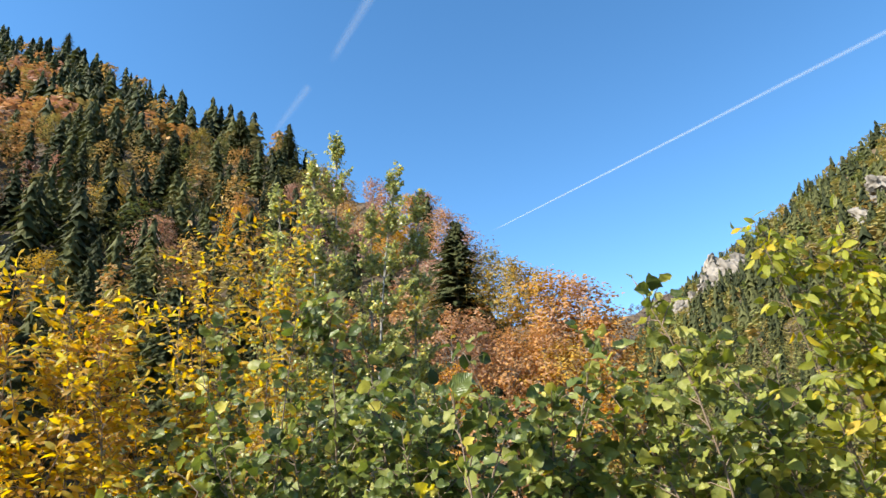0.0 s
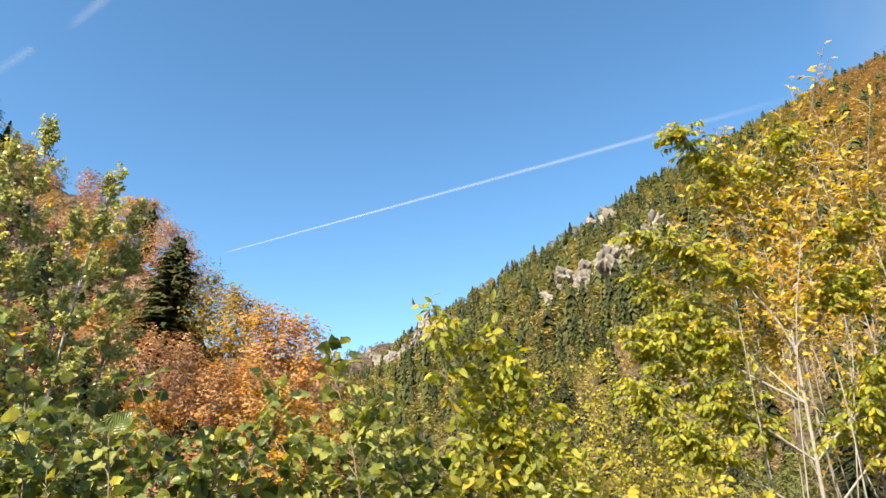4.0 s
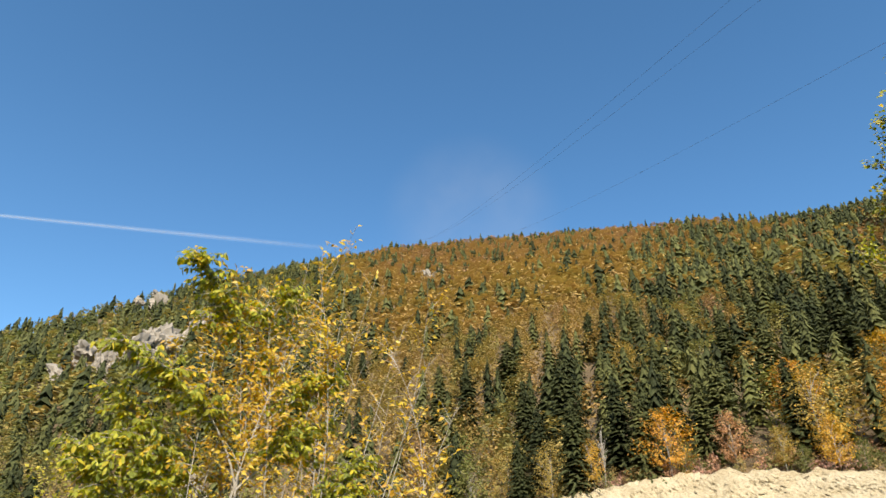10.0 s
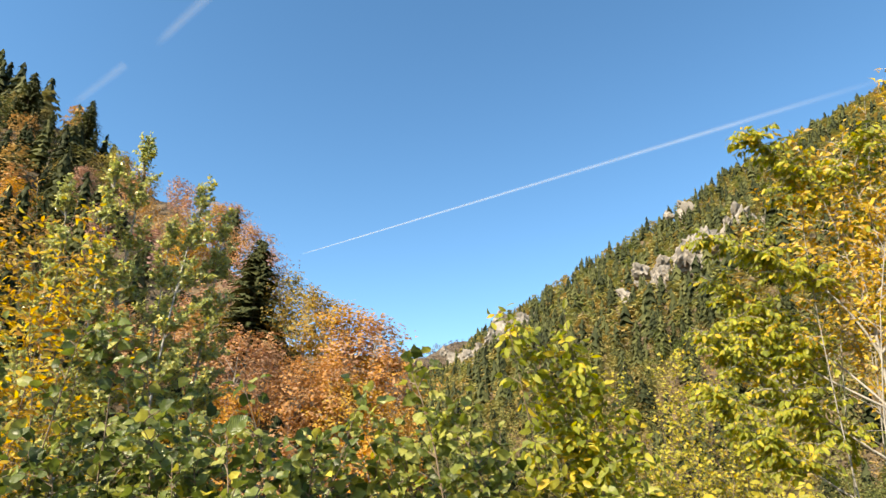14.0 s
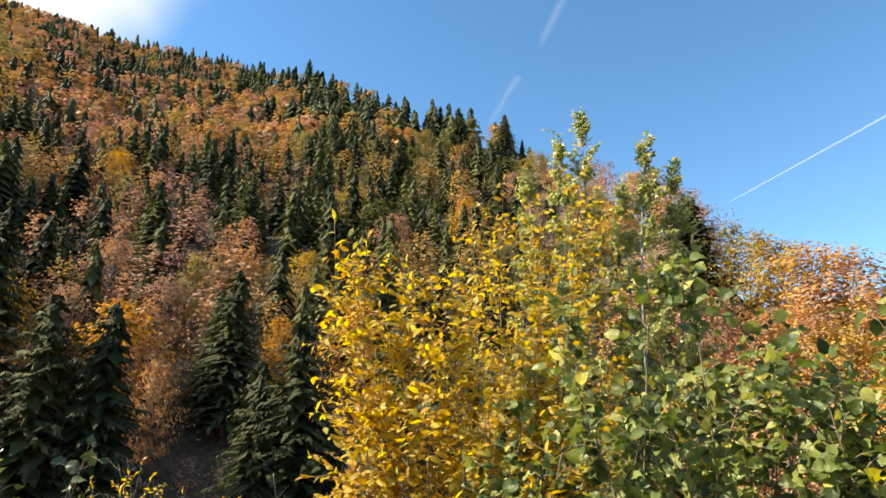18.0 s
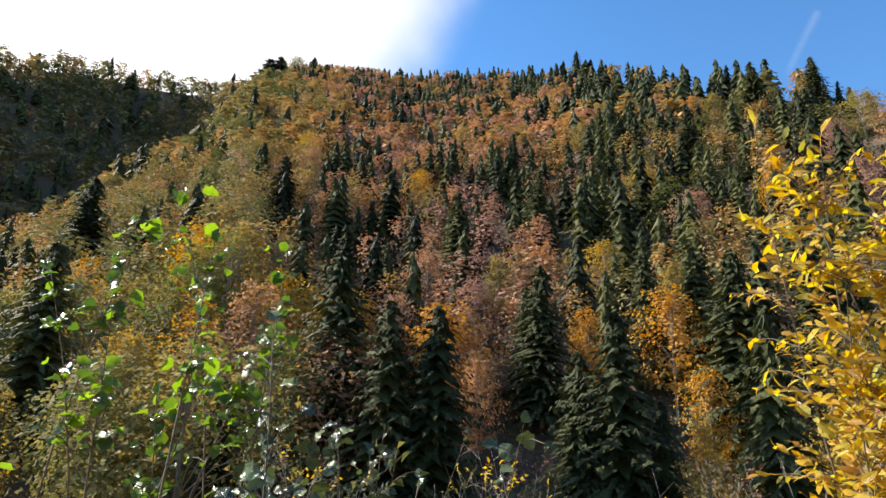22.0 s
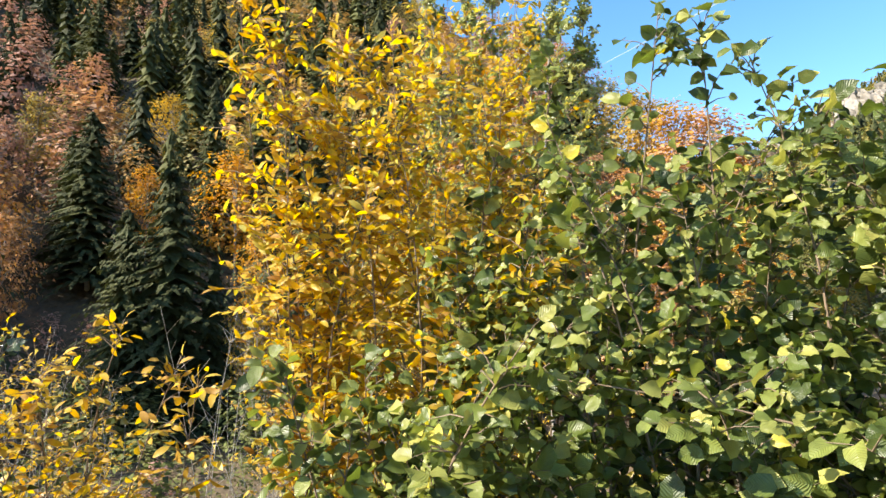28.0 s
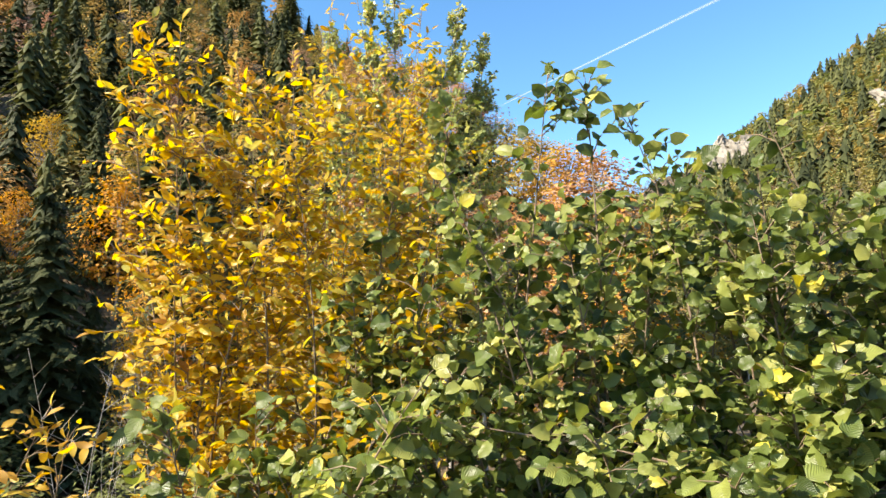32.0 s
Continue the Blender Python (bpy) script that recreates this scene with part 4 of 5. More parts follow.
# trees on the distant hill at the valley's end, with haze in their colour
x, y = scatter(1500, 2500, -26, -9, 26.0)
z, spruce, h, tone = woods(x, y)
plant_stuff("distant_wood", "brown woods on the distant hill, greyed as if by haze", x, y, z, h * 1.5, tone, far_leafy, 11.0, hazed_wood, 1.6)

# low understorey on the valley floor; mostly dark tones stand in for deep shade
x, y = scatter(24, 66, 8, 76, 4.0)
z = land(x, y)
plant_stuff("understorey", "brown and olive shrubs on the valley floor, darkened as if in deep shade", x, y, z, rng.uniform(2.0, 5.6, len(x)), rng.choice([0.02, 0.85, 0.9, 0.95, 1.0], len(x)), mid_leafy, 11.0, autumn_wood, 1.3)

# ---- shrubs and saplings by the road ----
def leaf_mesh(length, width, belly=0.45, fold=0.18, curl=0.12, plain=False):
    """A leaf of one blade folded along its midrib: vertices, triangles and uv."""
    ys = np.array([0.0, 0.16, 0.42, 0.70, 0.90, 1.0])
    half = np.array([0.0, 0.62, 1.0, 0.82, 0.36, 0.0]) * width / 2
    if belly > 0.5:
        half = np.array([0.0, 0.40, 0.9, 1.0, 0.5, 0.0]) * width / 2
    if plain:
        ys, half = np.array([0.0, 0.3, 0.72, 1.0]), np.array([0.0, 0.86, 0.8, 0.0]) * width / 2
    last = len(ys) - 2
    v, uv = [], []
    for y, h in zip(ys, half):
        bend = -curl * length * (y - 0.3) ** 2
        v.append((0, y * length, bend))
        uv.append((0.5, y))
    left, right = [], []
    for k in range(1, last + 1):
        for sgn, store in ((-1, left), (1, right)):
            store.append(len(v))
            bend = -curl * length * (ys[k] - 0.3) ** 2
            v.append((sgn * half[k], ys[k] * length + (0.015 if k % 2 else -0.01) * length, bend + fold * half[k] * (1 if k % 2 else 0.6)))
            uv.append((0.5 + sgn * 0.5 * half[k] / (width / 2), ys[k]))
    t = []
    for store, flip in ((left, True), (right, False)):
        for k in range(last + 1):
            a, b = k, k + 1
            if k == 0:
                f = [(a, store[0], b)]
            elif k == last:
                f = [(a, store[-1], b)]
            else:
                f = [(a, store[k - 1], store[k]), (a, store[k], b)]
            t += [(p, r, q) if flip else (p, q, r) for p, q, r in f]
    return np.array(v), np.array(t), np.array(uv)


def kite_leaf(length, width):
    """A small leaf of four triangles."""
    v = np.array([(0, 0, 0), (-width / 2, length * 0.4, 0.012), (0, length * 0.45, 0), (width / 2, length * 0.4, 0.012), (0, length, -0.01)])
    return v, np.array([(0, 2, 1), (0, 3, 2), (1, 2, 4), (2, 3, 4)]), np.array([(0.5, 0), (0, 0.4), (0.5, 0.45), (1, 0.4), (0.5, 1)])


def toothed_leaf(length, width, fold=0.3, curl=0.4, wave=0.07, steps=8, tooth=0.07):
    """A broad leaf with a heart-shaped foot, toothed edge and a short tip."""
    u = np.linspace(0, 1, steps)
    half = np.interp(u, (0, 0.06, 0.2, 0.42, 0.62, 0.8, 0.93, 1), (0, 0.52, 0.9, 1.0, 0.9, 0.6, 0.2, 0)) * width / 2
    v = [(0, y * length, -curl * length * (y - 0.3) ** 2) for y in u]
    uv = [(0.5, y) for y in u]
    t = []
    for sgn in (-1, 1):
        first = len(v)
        for k in range(1, steps - 1):
            notch = 1 + tooth if k % 2 else 1 - tooth
            y = u[k] - (0.10 if k == 1 else 0.03 if k % 2 else -0.02)
            v.append((sgn * half[k] * notch, y * length, -curl * length * (u[k] - 0.3) ** 2 + fold * half[k] + wave * length * math.sin(k * 2.2 + sgn)))
            uv.append((0.5 + sgn * half[k] / width, u[k]))
        edge = [0] + list(range(first, first + steps - 2)) + [steps - 1]
        for k in range(steps - 1):
            for f in ((k, edge[k + 1], edge[k]), (k, k + 1, edge[k + 1])):
                if len(set(f)) == 3:
                    t.append(f if sgn < 0 else (f[0], f[2], f[1]))
    return np.array(v), np.array(t), np.array(uv)


LEAVES_PLAIN = {"hazel": toothed_leaf(0.1, 0.08, steps=5, tooth=0.0), "oval": leaf_mesh(0.088, 0.037, curl=0.4, plain=True), "elm": leaf_mesh(0.11, 0.052, plain=True)}
LEAVES = {"hazel": toothed_leaf(0.1, 0.08), "oval": leaf_mesh(0.088, 0.037, curl=0.4), "elm": leaf_mesh(0.11, 0.050, curl=0.3), "kite": kite_leaf(0.07, 0.06), "slim": kite_leaf(0.09, 0.045)}


def leaf_frames(P, axis, g, size=(0.7, 1.25), up=0.4, loose=0.7, droop=0.35, sunny=0.6, face=None):
    """Poses of leaves that grow at P along axis."""
    n = len(P)
    y = unit(axis + g.normal(size=(n, 3)) * 0.45 + np.array([0, 0, -droop]))
    nz = np.array([0, 0, up]) + g.normal(size=(n, 3)) * loose + (np.array(SUNWARD) + np.array([0, -0.8, 0.1]) if face is None else np.array(face)) * sunny
    nz = unit(nz - np.sum(nz * y, 1)[:, None] * y)
    x = np.cross(y, nz)
    s = g.uniform(*size, size=n)
    m = np.zeros((n, 4, 4))
    m[:, :3, 0], m[:, :3, 1], m[:, :3, 2], m[:, :3, 3], m[:, 3, 3] = x * s[:, None], y * s[:, None], nz * s[:, None], P, 1
    return m


def bend(p0, p2, g, bow=0.12, n=9):
    """A bowed line from p0 to p2."""
    p0, p2 = np.array(p0, float), np.array(p2, float)
    L = np.linalg.norm(p2 - p0)
    p1 = (p0 + p2) / 2 + g.normal(size=3) * bow * L * np.array([1, 1, 0.3]) + np.array([0, 0, 0.08 * L])
    u = np.linspace(0, 1, n)[:, None]
    return (1 - u) ** 2 * p0 + 2 * u * (1 - u) * p1 + u * u * p2


def shrub(name, label, category, seed, root, tips, leaf, mats, twigs=14, twig=(0.25, 0.55), leaf_gap=0.055, from_u=0.25, size=(0.7, 1.25), radius=0.014,
          singles=160, wood=None, up=0.4, loose=0.7, droop=0.35, rise=0.35, root_spread=0.25, bow=0.1, bare=0.0, forward=0.0, sunny=0.6, trunk=None, trunk_r=0.05, face=None):
    """A shrub or sapling: stems from its root to the given tips, side twigs, and leaves on both. The leaves nearest the road are objects of their own."""
    g = np.random.default_rng(seed)
    wood = wood or stem_bark
    root = np.array(root, float)
    ob = thing(name, root, label, category)
    P, A = [], []
    twig_pieces = []
    if trunk is not None:
        bole = bend((0, 0, -0.3), np.array(trunk) - root, g, 0.03, 14)
        part("trunk", mesh_of("trunk", *tube(bole, np.linspace(trunk_r, 0.006, 14), 7), wood, smooth=True), ob)
    for tip in tips:
        start = np.array([g.normal() * root_spread, g.normal() * root_spread, -0.25])
        if trunk is not None:
            goal = np.array(tip) - root
            aim = goal[2] - 0.75 * np.hypot(goal[0] - bole[7, 0], goal[1] - bole[7, 1]) - 0.3
            start = bole[int(np.argmin(np.abs(bole[:, 2] - max(aim, bole[-1, 2] * 0.18))))]
        line = bend(start, np.array(tip) - root, g, bow)
        L = np.linalg.norm(line[-1] - line[0])
        part("stem", mesh_of("stem", *tube(line, np.linspace(radius, 0.0025, len(line)), 5), wood, smooth=True), ob)
        us = g.uniform(from_u, 1.0, max(4, round(twigs * L / 2.0)) if trunk is not None else twigs) ** 0.85
        us[0] = 1.0
        for u in us:
            f = u * (len(line) - 1)
            i = min(int(f), len(line) - 2)
            p = line[i] + (line[i + 1] - line[i]) * (f - i)
            along = unit(line[i + 1] - line[i])
            a = g.uniform(0, 6.28)
            d = unit(np.array([math.cos(a), math.sin(a), g.normal() * 0.3 + rise]) + along * (0.4 + forward)) if u < 1 else along
            length = g.uniform(*twig) * (1.15 - 0.55 * u) * (0.45 if u == 1 else 1)
            q = p + d * length
            mid = (p + q) / 2 + np.array([0, 0, 0.06 * length])
            twig_line = [p, mid, q + np.array([0, 0, -0.06 * length])] if singles else [p, q]
            twig_pieces.append(tube(twig_line, np.linspace(radius * 0.35, 0.0015, len(twig_line)), 3))
            if g.uniform() < bare:
                continue
            n = max(2, int(length / leaf_gap))
            w = np.linspace(0.12, 1.0, n)[:, None]
            P.append((1 - w) ** 2 * p + 2 * w * (1 - w) * mid + w * w * (q + np.array([0, 0, -0.06 * length])))
            side = np.cross(d, [0, 0, 1.0])
            sgn = np.where(np.arange(n) % 2 == 0, 1.0, -1.0)[:, None]
            A.append(unit(d * 0.7 + side * sgn * 0.9))
    part("branchwork", mesh_of("branchwork", *joined(twig_pieces), wood, smooth=True), ob, kind="stuff")
    P, A = np.concatenate(P), np.concatenate(A)
    frames = leaf_frames(P, A, g, size, up, loose, droop, sunny, face)
    v, t, uv = LEAVES[leaf]
    far = np.hypot(P[:, 0] + root[0] + 1.0, P[:, 1] + root[1] - 0.3)
    order = np.argsort(far)
    near, rest = order[:singles], order[singles:]
    if len(rest):
        pv, pt, puv = LEAVES_PLAIN.get(leaf, LEAVES[leaf])
        fv, ft = spread_out(pv, pt, frames[rest])
        part("foliage", mesh_of("foliage", fv, ft, mats[0], uv=np.tile(puv, (len(rest), 1)), smooth=True), ob, kind="stuff")
    if len(near):
        one = mesh_of("leaf", v, t, mats[1], uv=uv, smooth=True)
        for i in near:
            part("leaf", one, ob).matrix_basis = Matrix(frames[i].tolist())
    return ob


def fan(x0, x1, y0, y1, z0, z1, n, seed):
    """Stem tips spread over a stretch of hedge."""
    g = np.random.default_rng(seed)
    return [(x0 + (x1 - x0) * (k + 0.5) / n + g.uniform(-0.15, 0.15), g.uniform(y0, y1), g.uniform(z0, z1)) for k in range(n)]


def cone(x, y, low, high, wide, n, seed):
    """Branch tips of a slim upright tree, up its height."""
    g = np.random.default_rng(seed)
    tips = []
    for k in range(n):
        u = (k + 0.5) / n
        a, r = k * 2.4 + g.uniform(-0.4, 0.4), wide * (1 - u) ** 0.7 * g.uniform(0.6, 1.1)
        tips.append((x + math.cos(a) * r, y + math.sin(a) * r, low + (high - low) * u + 0.3))
    return tips


def root_at(x, y):
    return (x, y, float(land(x, y)))


# hazel hedge: five bushes side by side
HAZEL_LABEL = "bushy hazel with large round green leaves by the road"
for k, (x, y, tips) in enumerate([
    (-1.9, 5.0, fan(-2.5, -1.3, 4.3, 5.4, 1.0, 1.9, 9, 1) + [(-1.55, 4.55, 2.62), (-1.95, 4.85, 2.05)]),
    (-0.8, 4.7, fan(-1.6, -0.1, 4.1, 5.2, 1.4, 2.3, 15, 2) + [(-1.02, 4.5, 2.72), (-0.8, 4.5, 2.62), (-0.55, 4.5, 2.42)]),
    (0.4, 4.4, fan(-0.4, 1.1, 3.7, 4.8, 1.3, 2.15, 15, 3) + [(-0.2, 4.45, 2.2), (0.15, 4.3, 2.3), (0.95, 3.85, 2.25)]),
    (1.5, 4.1, fan(0.8, 2.2, 3.5, 4.5, 1.2, 2.05, 14, 4) + [(1.2, 3.66, 2.5), (1.5, 3.7, 2.2)]),
    (2.6, 3.8, fan(1.9, 3.4, 3.3, 4.4, 1.2, 1.95, 10, 5)),
]):
    shrub("hazel_bush", HAZEL_LABEL if k < 3 else "bushy hazel with yellowing green leaves by the road, lightened to look sunlit", "bush", 100 + k, root_at(x, y), tips, "hazel", hazel_leaf if k < 3 else sunlit_hazel_leaf, twigs=44, twig=(0.16, 0.42), leaf_gap=0.043, from_u=0.12, size=(0.42, 1.18), singles=230, sunny=0.55, loose=0.8)
# low front growth of hazel nearest the road
shrub("hazel_bush", "low hazel shoots with yellowing round leaves at the road's edge", "bush", 120, root_at(-0.4, 3.9), fan(-2.2, 1.4, 3.4, 4.2, 0.2, 1.2, 22, 6), "hazel", hazel_leaf, twigs=34, twig=(0.2, 0.42), leaf_gap=0.042, from_u=0.1, size=(0.45, 1.2), sunny=0.55, loose=0.8, singles=230, root_spread=0.7)
shrub("hazel_bush", "low green hazel growth filling the hedge foot", "bush", 122, root_at(1.8, 3.7), fan(0.6, 3.2, 3.2, 4.0, 0.3, 1.3, 18, 7), "hazel", sunlit_hazel_leaf, twigs=34, twig=(0.2, 0.42), leaf_gap=0.042, from_u=0.1, size=(0.45, 1.2), sunny=0.55, loose=0.8, singles=150, root_spread=0.7)
shrub("hazel_bush", "low green hazel growth filling the hedge foot", "bush", 123, root_at(0.0, 4.5), fan(-0.9, 0.9, 4.0, 4.7, 0.5, 1.2, 12, 17), "hazel", hazel_leaf, twigs=34, twig=(0.2, 0.42), leaf_gap=0.042, from_u=0.1, size=(0.45, 1.2), sunny=0.55, loose=0.8, singles=100, root_spread=0.4)
shrub("hazel_bush", "low green hazel growth in front of the yellow shrub", "bush", 124, root_at(-2.5, 4.3), fan(-3.0, -1.8, 3.9, 4.5, 0.1, 1.15, 13, 19), "hazel", hazel_leaf, twigs=34, twig=(0.18, 0.4), leaf_gap=0.042, from_u=0.1, size=(0.45, 1.2), singles=160, root_spread=0.4)
shrub("hazel_bush", "single hazel shoot with dark drooping leaves", "bush", 121, root_at(0.3, 3.2), [(0.05, 3.05, 1.85), (0.3, 3.1, 1.7)], "hazel", hazel_leaf, twigs=12, twig=(0.12, 0.3), from_u=0.3, singles=60)

# yellow shrubs
shrub("yellow_shrub", "yellow-leaved shrub with thin upright stems", "bush", 130, root_at(-2.9, 5.3), [(-3.62, 4.8, 3.3), (-3.4, 4.7, 2.95), (-3.25, 4.7, 3.05), (-2.95, 4.9, 2.9), (-2.8, 5.1, 2.85), (-2.5, 5.2, 2.8), (-3.25, 4.8, 2.4), (-3.25, 4.9, 1.8), (-3.3, 5.2, 2.6), (-2.3, 5.4, 2.4), (-3.2, 4.8, 1.3), (-2.9, 5.4, 2.5), (-2.05, 5.2, 2.55), (-1.8, 5.3, 2.3)] + fan(-3.2, -1.6, 4.6, 5.6, 1.7, 2.8, 10, 21),
      "oval", yellow_leaf, twigs=64, twig=(0.2, 0.6), leaf_gap=0.035, from_u=0.1, loose=0.7, up=0.5, droop=0.15, rise=0.2, size=(0.65, 1.35), singles=260, bow=0.12, sunny=0.6)
shrub("yellow_shrub", "taller yellow and orange shrub behind the hazels", "bush", 131, root_at(-2.2, 8.1), [(-2.9, 8.0, 5.0), (-2.6, 8.1, 5.1), (-2.1, 8.0, 4.9), (-1.85, 8.0, 4.9), (-3.3, 8.0, 4.2), (-3.7, 8.2, 3.7), (-2.4, 8.4, 4.4), (-1.7, 8.4, 4.0), (-1.9, 7.8, 4.4), (-2.7, 7.9, 4.7)] + fan(-3.7, -1.6, 7.6, 8.4, 2.4, 4.4, 10, 22),
      "oval", yellow_leaf, twigs=50, twig=(0.3, 0.8), leaf_gap=0.055, from_u=0.2, size=(0.85, 1.5), singles=120, sunny=0.5, loose=0.9)
shrub("orange_shrub", "low orange-leaved shrub at the road's edge", "bush", 132, root_at(-4.3, 4.7), [(-4.23, 4.55, 1.05), (-4.6, 4.3, 0.9), (-4.75, 4.15, 0.5), (-3.95, 4.7, 0.8), (-5.0, 4.4, 0.6), (-3.7, 4.5, 0.7), (-5.2, 4.8, 0.4)], "oval", gold_leaf, twigs=44, twig=(0.2, 0.42), leaf_gap=0.045, singles=140, sunny=0.45, loose=0.7)

# weeds and low growth along the road's edge and down the slope
def weeds(name, label, x0, x1, y0, y1, n, tall, mats, seed, size=(0.6, 1.6)):
    g = np.random.default_rng(seed)
    x, y = g.uniform(x0, x1, n), g.uniform(y0, y1, n)
    keep = np.hypot(x + 1.0, y - 0.3) > 2.4
    x, y = x[keep], y[keep]
    z = land(x, y) + tall * g.uniform(0, 1, len(x)) ** 1.4 * (0.6 + 0.4 * rolling(x, y, 0.8))
    P = np.stack([x, y, z], 1)
    A = g.normal(size=P.shape) * np.array([1, 1, 0.4]) + np.array([0, 0, 0.9])
    v, t, uv = LEAVES["slim"]
    m = leaf_frames(P, A, g, size, 0.4, 0.8, 0.0, 0.4)
    fv, ft = spread_out(v, t, m)
    tagged(new(name, mesh_of(name, fv, ft, mats[0], uv=np.tile(uv, (len(P), 1)), smooth=True)), label, "undergrowth", kind="stuff")


weeds("roadside_weeds", "tangled green and yellow weeds along the road's edge", -9, 7, 2.4, 6.5, 6500, 0.5, dull_leaf, 900)
weeds("roadside_weeds", "short yellowing weeds at the foot of the hedge", -7, 1, 2.6, 5.2, 4000, 0.5, dull_leaf, 903)
weeds("roadside_weeds", "dark shiny-leaved weeds at the edge of the bank", -8.5, -3.2, 2.6, 5.0, 3200, 0.8, shiny_leaf, 904)
weeds("slope_weeds", "brown and olive undergrowth down the bank below the road", -22, 14, 6.5, 24, 11000, 1.0, shade_brown_leaf, 901, (1.2, 3.4))
weeds("slope_weeds", "yellowing undergrowth down the bank below the road", -22, 14, 9.0, 24, 2400, 1.0, gold_leaf, 902, (0.8, 1.8))
for k, (x, y, top) in enumerate([(-9.5, 9.0, 0.6), (-12.5, 13.0, 0.0), (-7.0, 13.5, -0.6), (-4.6, 12.0, -0.2), (-15.0, 18.0, -1.0), (-9.5, 19.0, -1.6), (-13.5, 8.0, 1.0)]):
    shrub("bare_shrub", "leafless grey shrub on the slope below the road", "bush", 200 + k, root_at(x, y), fan(x - 1.3, x + 1.3, y - 0.9, y + 0.9, top - 0.6, top + 0.6, 11, 30 + k), "slim", gold_leaf, twigs=18, twig=(0.4, 0.9), bare=0.7, singles=0, wood=pale_bark, size=(0.8, 1.4))

# backlit sapling and low twigs on the sunny side
shrub("alder_sapling", "slender sapling with backlit fresh green leaves", "sapling", 140, root_at(-6.65, 2.15), [(-6.43, 2.33, 2.95), (-6.55, 2.15, 2.75), (-6.37, 2.55, 2.7), (-6.16, 2.98, 2.62), (-6.62, 2.05, 2.4), (-6.7, 1.7, 2.35), (-6.2, 3.0, 2.2), (-6.45, 2.7, 1.9), (-6.9, 1.3, 2.0), (-6.3, 2.9, 1.5), (-6.6, 2.4, 1.6)],
      "hazel", fresh_leaf, twigs=17, twig=(0.1, 0.28), leaf_gap=0.055, from_u=0.74, size=(0.6, 1.25), singles=240, radius=0.018, bow=0.08, up=0.3, sunny=0.9, loose=0.5, root_spread=0.12, face=tuple((SUNWARD + Vector((0.83, -0.55, 0.0))).normalized()))
shrub("alder_sapling", "thin leaning twigs with shiny leaves", "sapling", 141, root_at(-4.9, 3.1), [(-4.15, 3.08, 1.48), (-4.4, 2.9, 1.2), (-4.7, 2.5, 1.45), (-4.8, 2.2, 1.85), (-5.0, 2.6, 1.3), (-4.6, 2.9, 0.9), (-5.2, 2.4, 1.2), (-5.4, 2.9, 0.9)] + fan(-6.6, -4.3, 2.5, 3.8, 0.2, 1.3, 20, 18),
      "hazel", shiny_leaf, twigs=22, twig=(0.12, 0.4), leaf_gap=0.075, from_u=0.25, size=(0.45, 1.0), singles=240, radius=0.008, root_spread=0.5, up=0.3, sunny=0.9, loose=0.5, face=tuple((SUNWARD + Vector((0.83, -0.55, 0.0))).normalized()))
shrub("undergrowth_bush", "tangled low undergrowth with small dull leaves", "bush", 142, root_at(-5.6, 3.9), fan(-7.4, -3.8, 3.2, 4.8, -0.1, 0.7, 16, 8), "kite", dull_leaf, twigs=20, twig=(0.2, 0.45), singles=120, bare=0.3)
shrub("undergrowth_bush", "tangled low undergrowth with small dull leaves", "bush", 143, root_at(-7.4, 4.6), fan(-9.4, -5.6, 3.6, 6.2, 0.0, 1.4, 16, 9), "kite", dull_leaf, twigs=20, twig=(0.25, 0.55), singles=60, bare=0.35)
shrub("bare_shrub", "leafless grey shrub below the road", "bush", 144, root_at(-5.2, 9.0), fan(-6.8, -4.2, 8.2, 10.0, 0.2, 1.2, 12, 10), "slim", gold_leaf, twigs=24, twig=(0.3, 0.7), bare=0.9, singles=0, wood=pale_bark)

# silver-leaved poplars
for k, (x, y, low, top, wide) in enumerate([(-2.78, 16.4, 0.5, 10.7, 1.5), (-1.1, 16.9, 0.5, 9.8, 1.5), (-0.45, 17.1, 1.0, 9.0, 1.1), (-4.3, 16.0, 1.0, 8.8, 0.8), (-3.4, 16.2, 2.0, 9.9, 0.7), (-1.9, 17.3, 1.0, 8.6, 0.9)]):
    shrub("poplar_tree", "slim poplar with small silvery green leaves", "tree", 150 + k, root_at(x, y), cone(x, y, low, top - 0.3, wide * 0.95, 40, 60 + k), "kite", silver_leaf, twigs=48, twig=(0.16, 0.42), leaf_gap=0.042, from_u=0.08, size=(1.15, 1.9), sunny=0.5, loose=0.8,
          singles=0, radius=0.016, rise=1.0, bow=0.05, droop=0.5, wood=pale_bark, trunk=(x, y, top), trunk_r=0.08)

# saplings beyond the hedge's end
shrub("elm_sapling", "leaning sapling with yellow-green leaves", "sapling", 160, root_at(3.7, 4.1), [(2.12, 3.95, 3.0), (2.24, 4.1, 3.0), (2.4, 4.2, 2.98), (2.55, 4.15, 2.9), (2.7, 4.0, 3.05), (2.75, 4.05, 2.85), (2.85, 4.0, 2.7), (2.72, 4.1, 2.6), (3.0, 4.0, 2.45), (3.15, 3.95, 2.3), (2.6, 4.2, 2.5), (3.3, 3.9, 2.1), (2.9, 4.1, 2.2)],
      "elm", lime_leaf, twigs=50, twig=(0.1, 0.3), leaf_gap=0.034, from_u=0.45, sunny=0.3, size=(0.65, 1.15), singles=220, rise=0.0, radius=0.008, bow=0.03, droop=0.8)
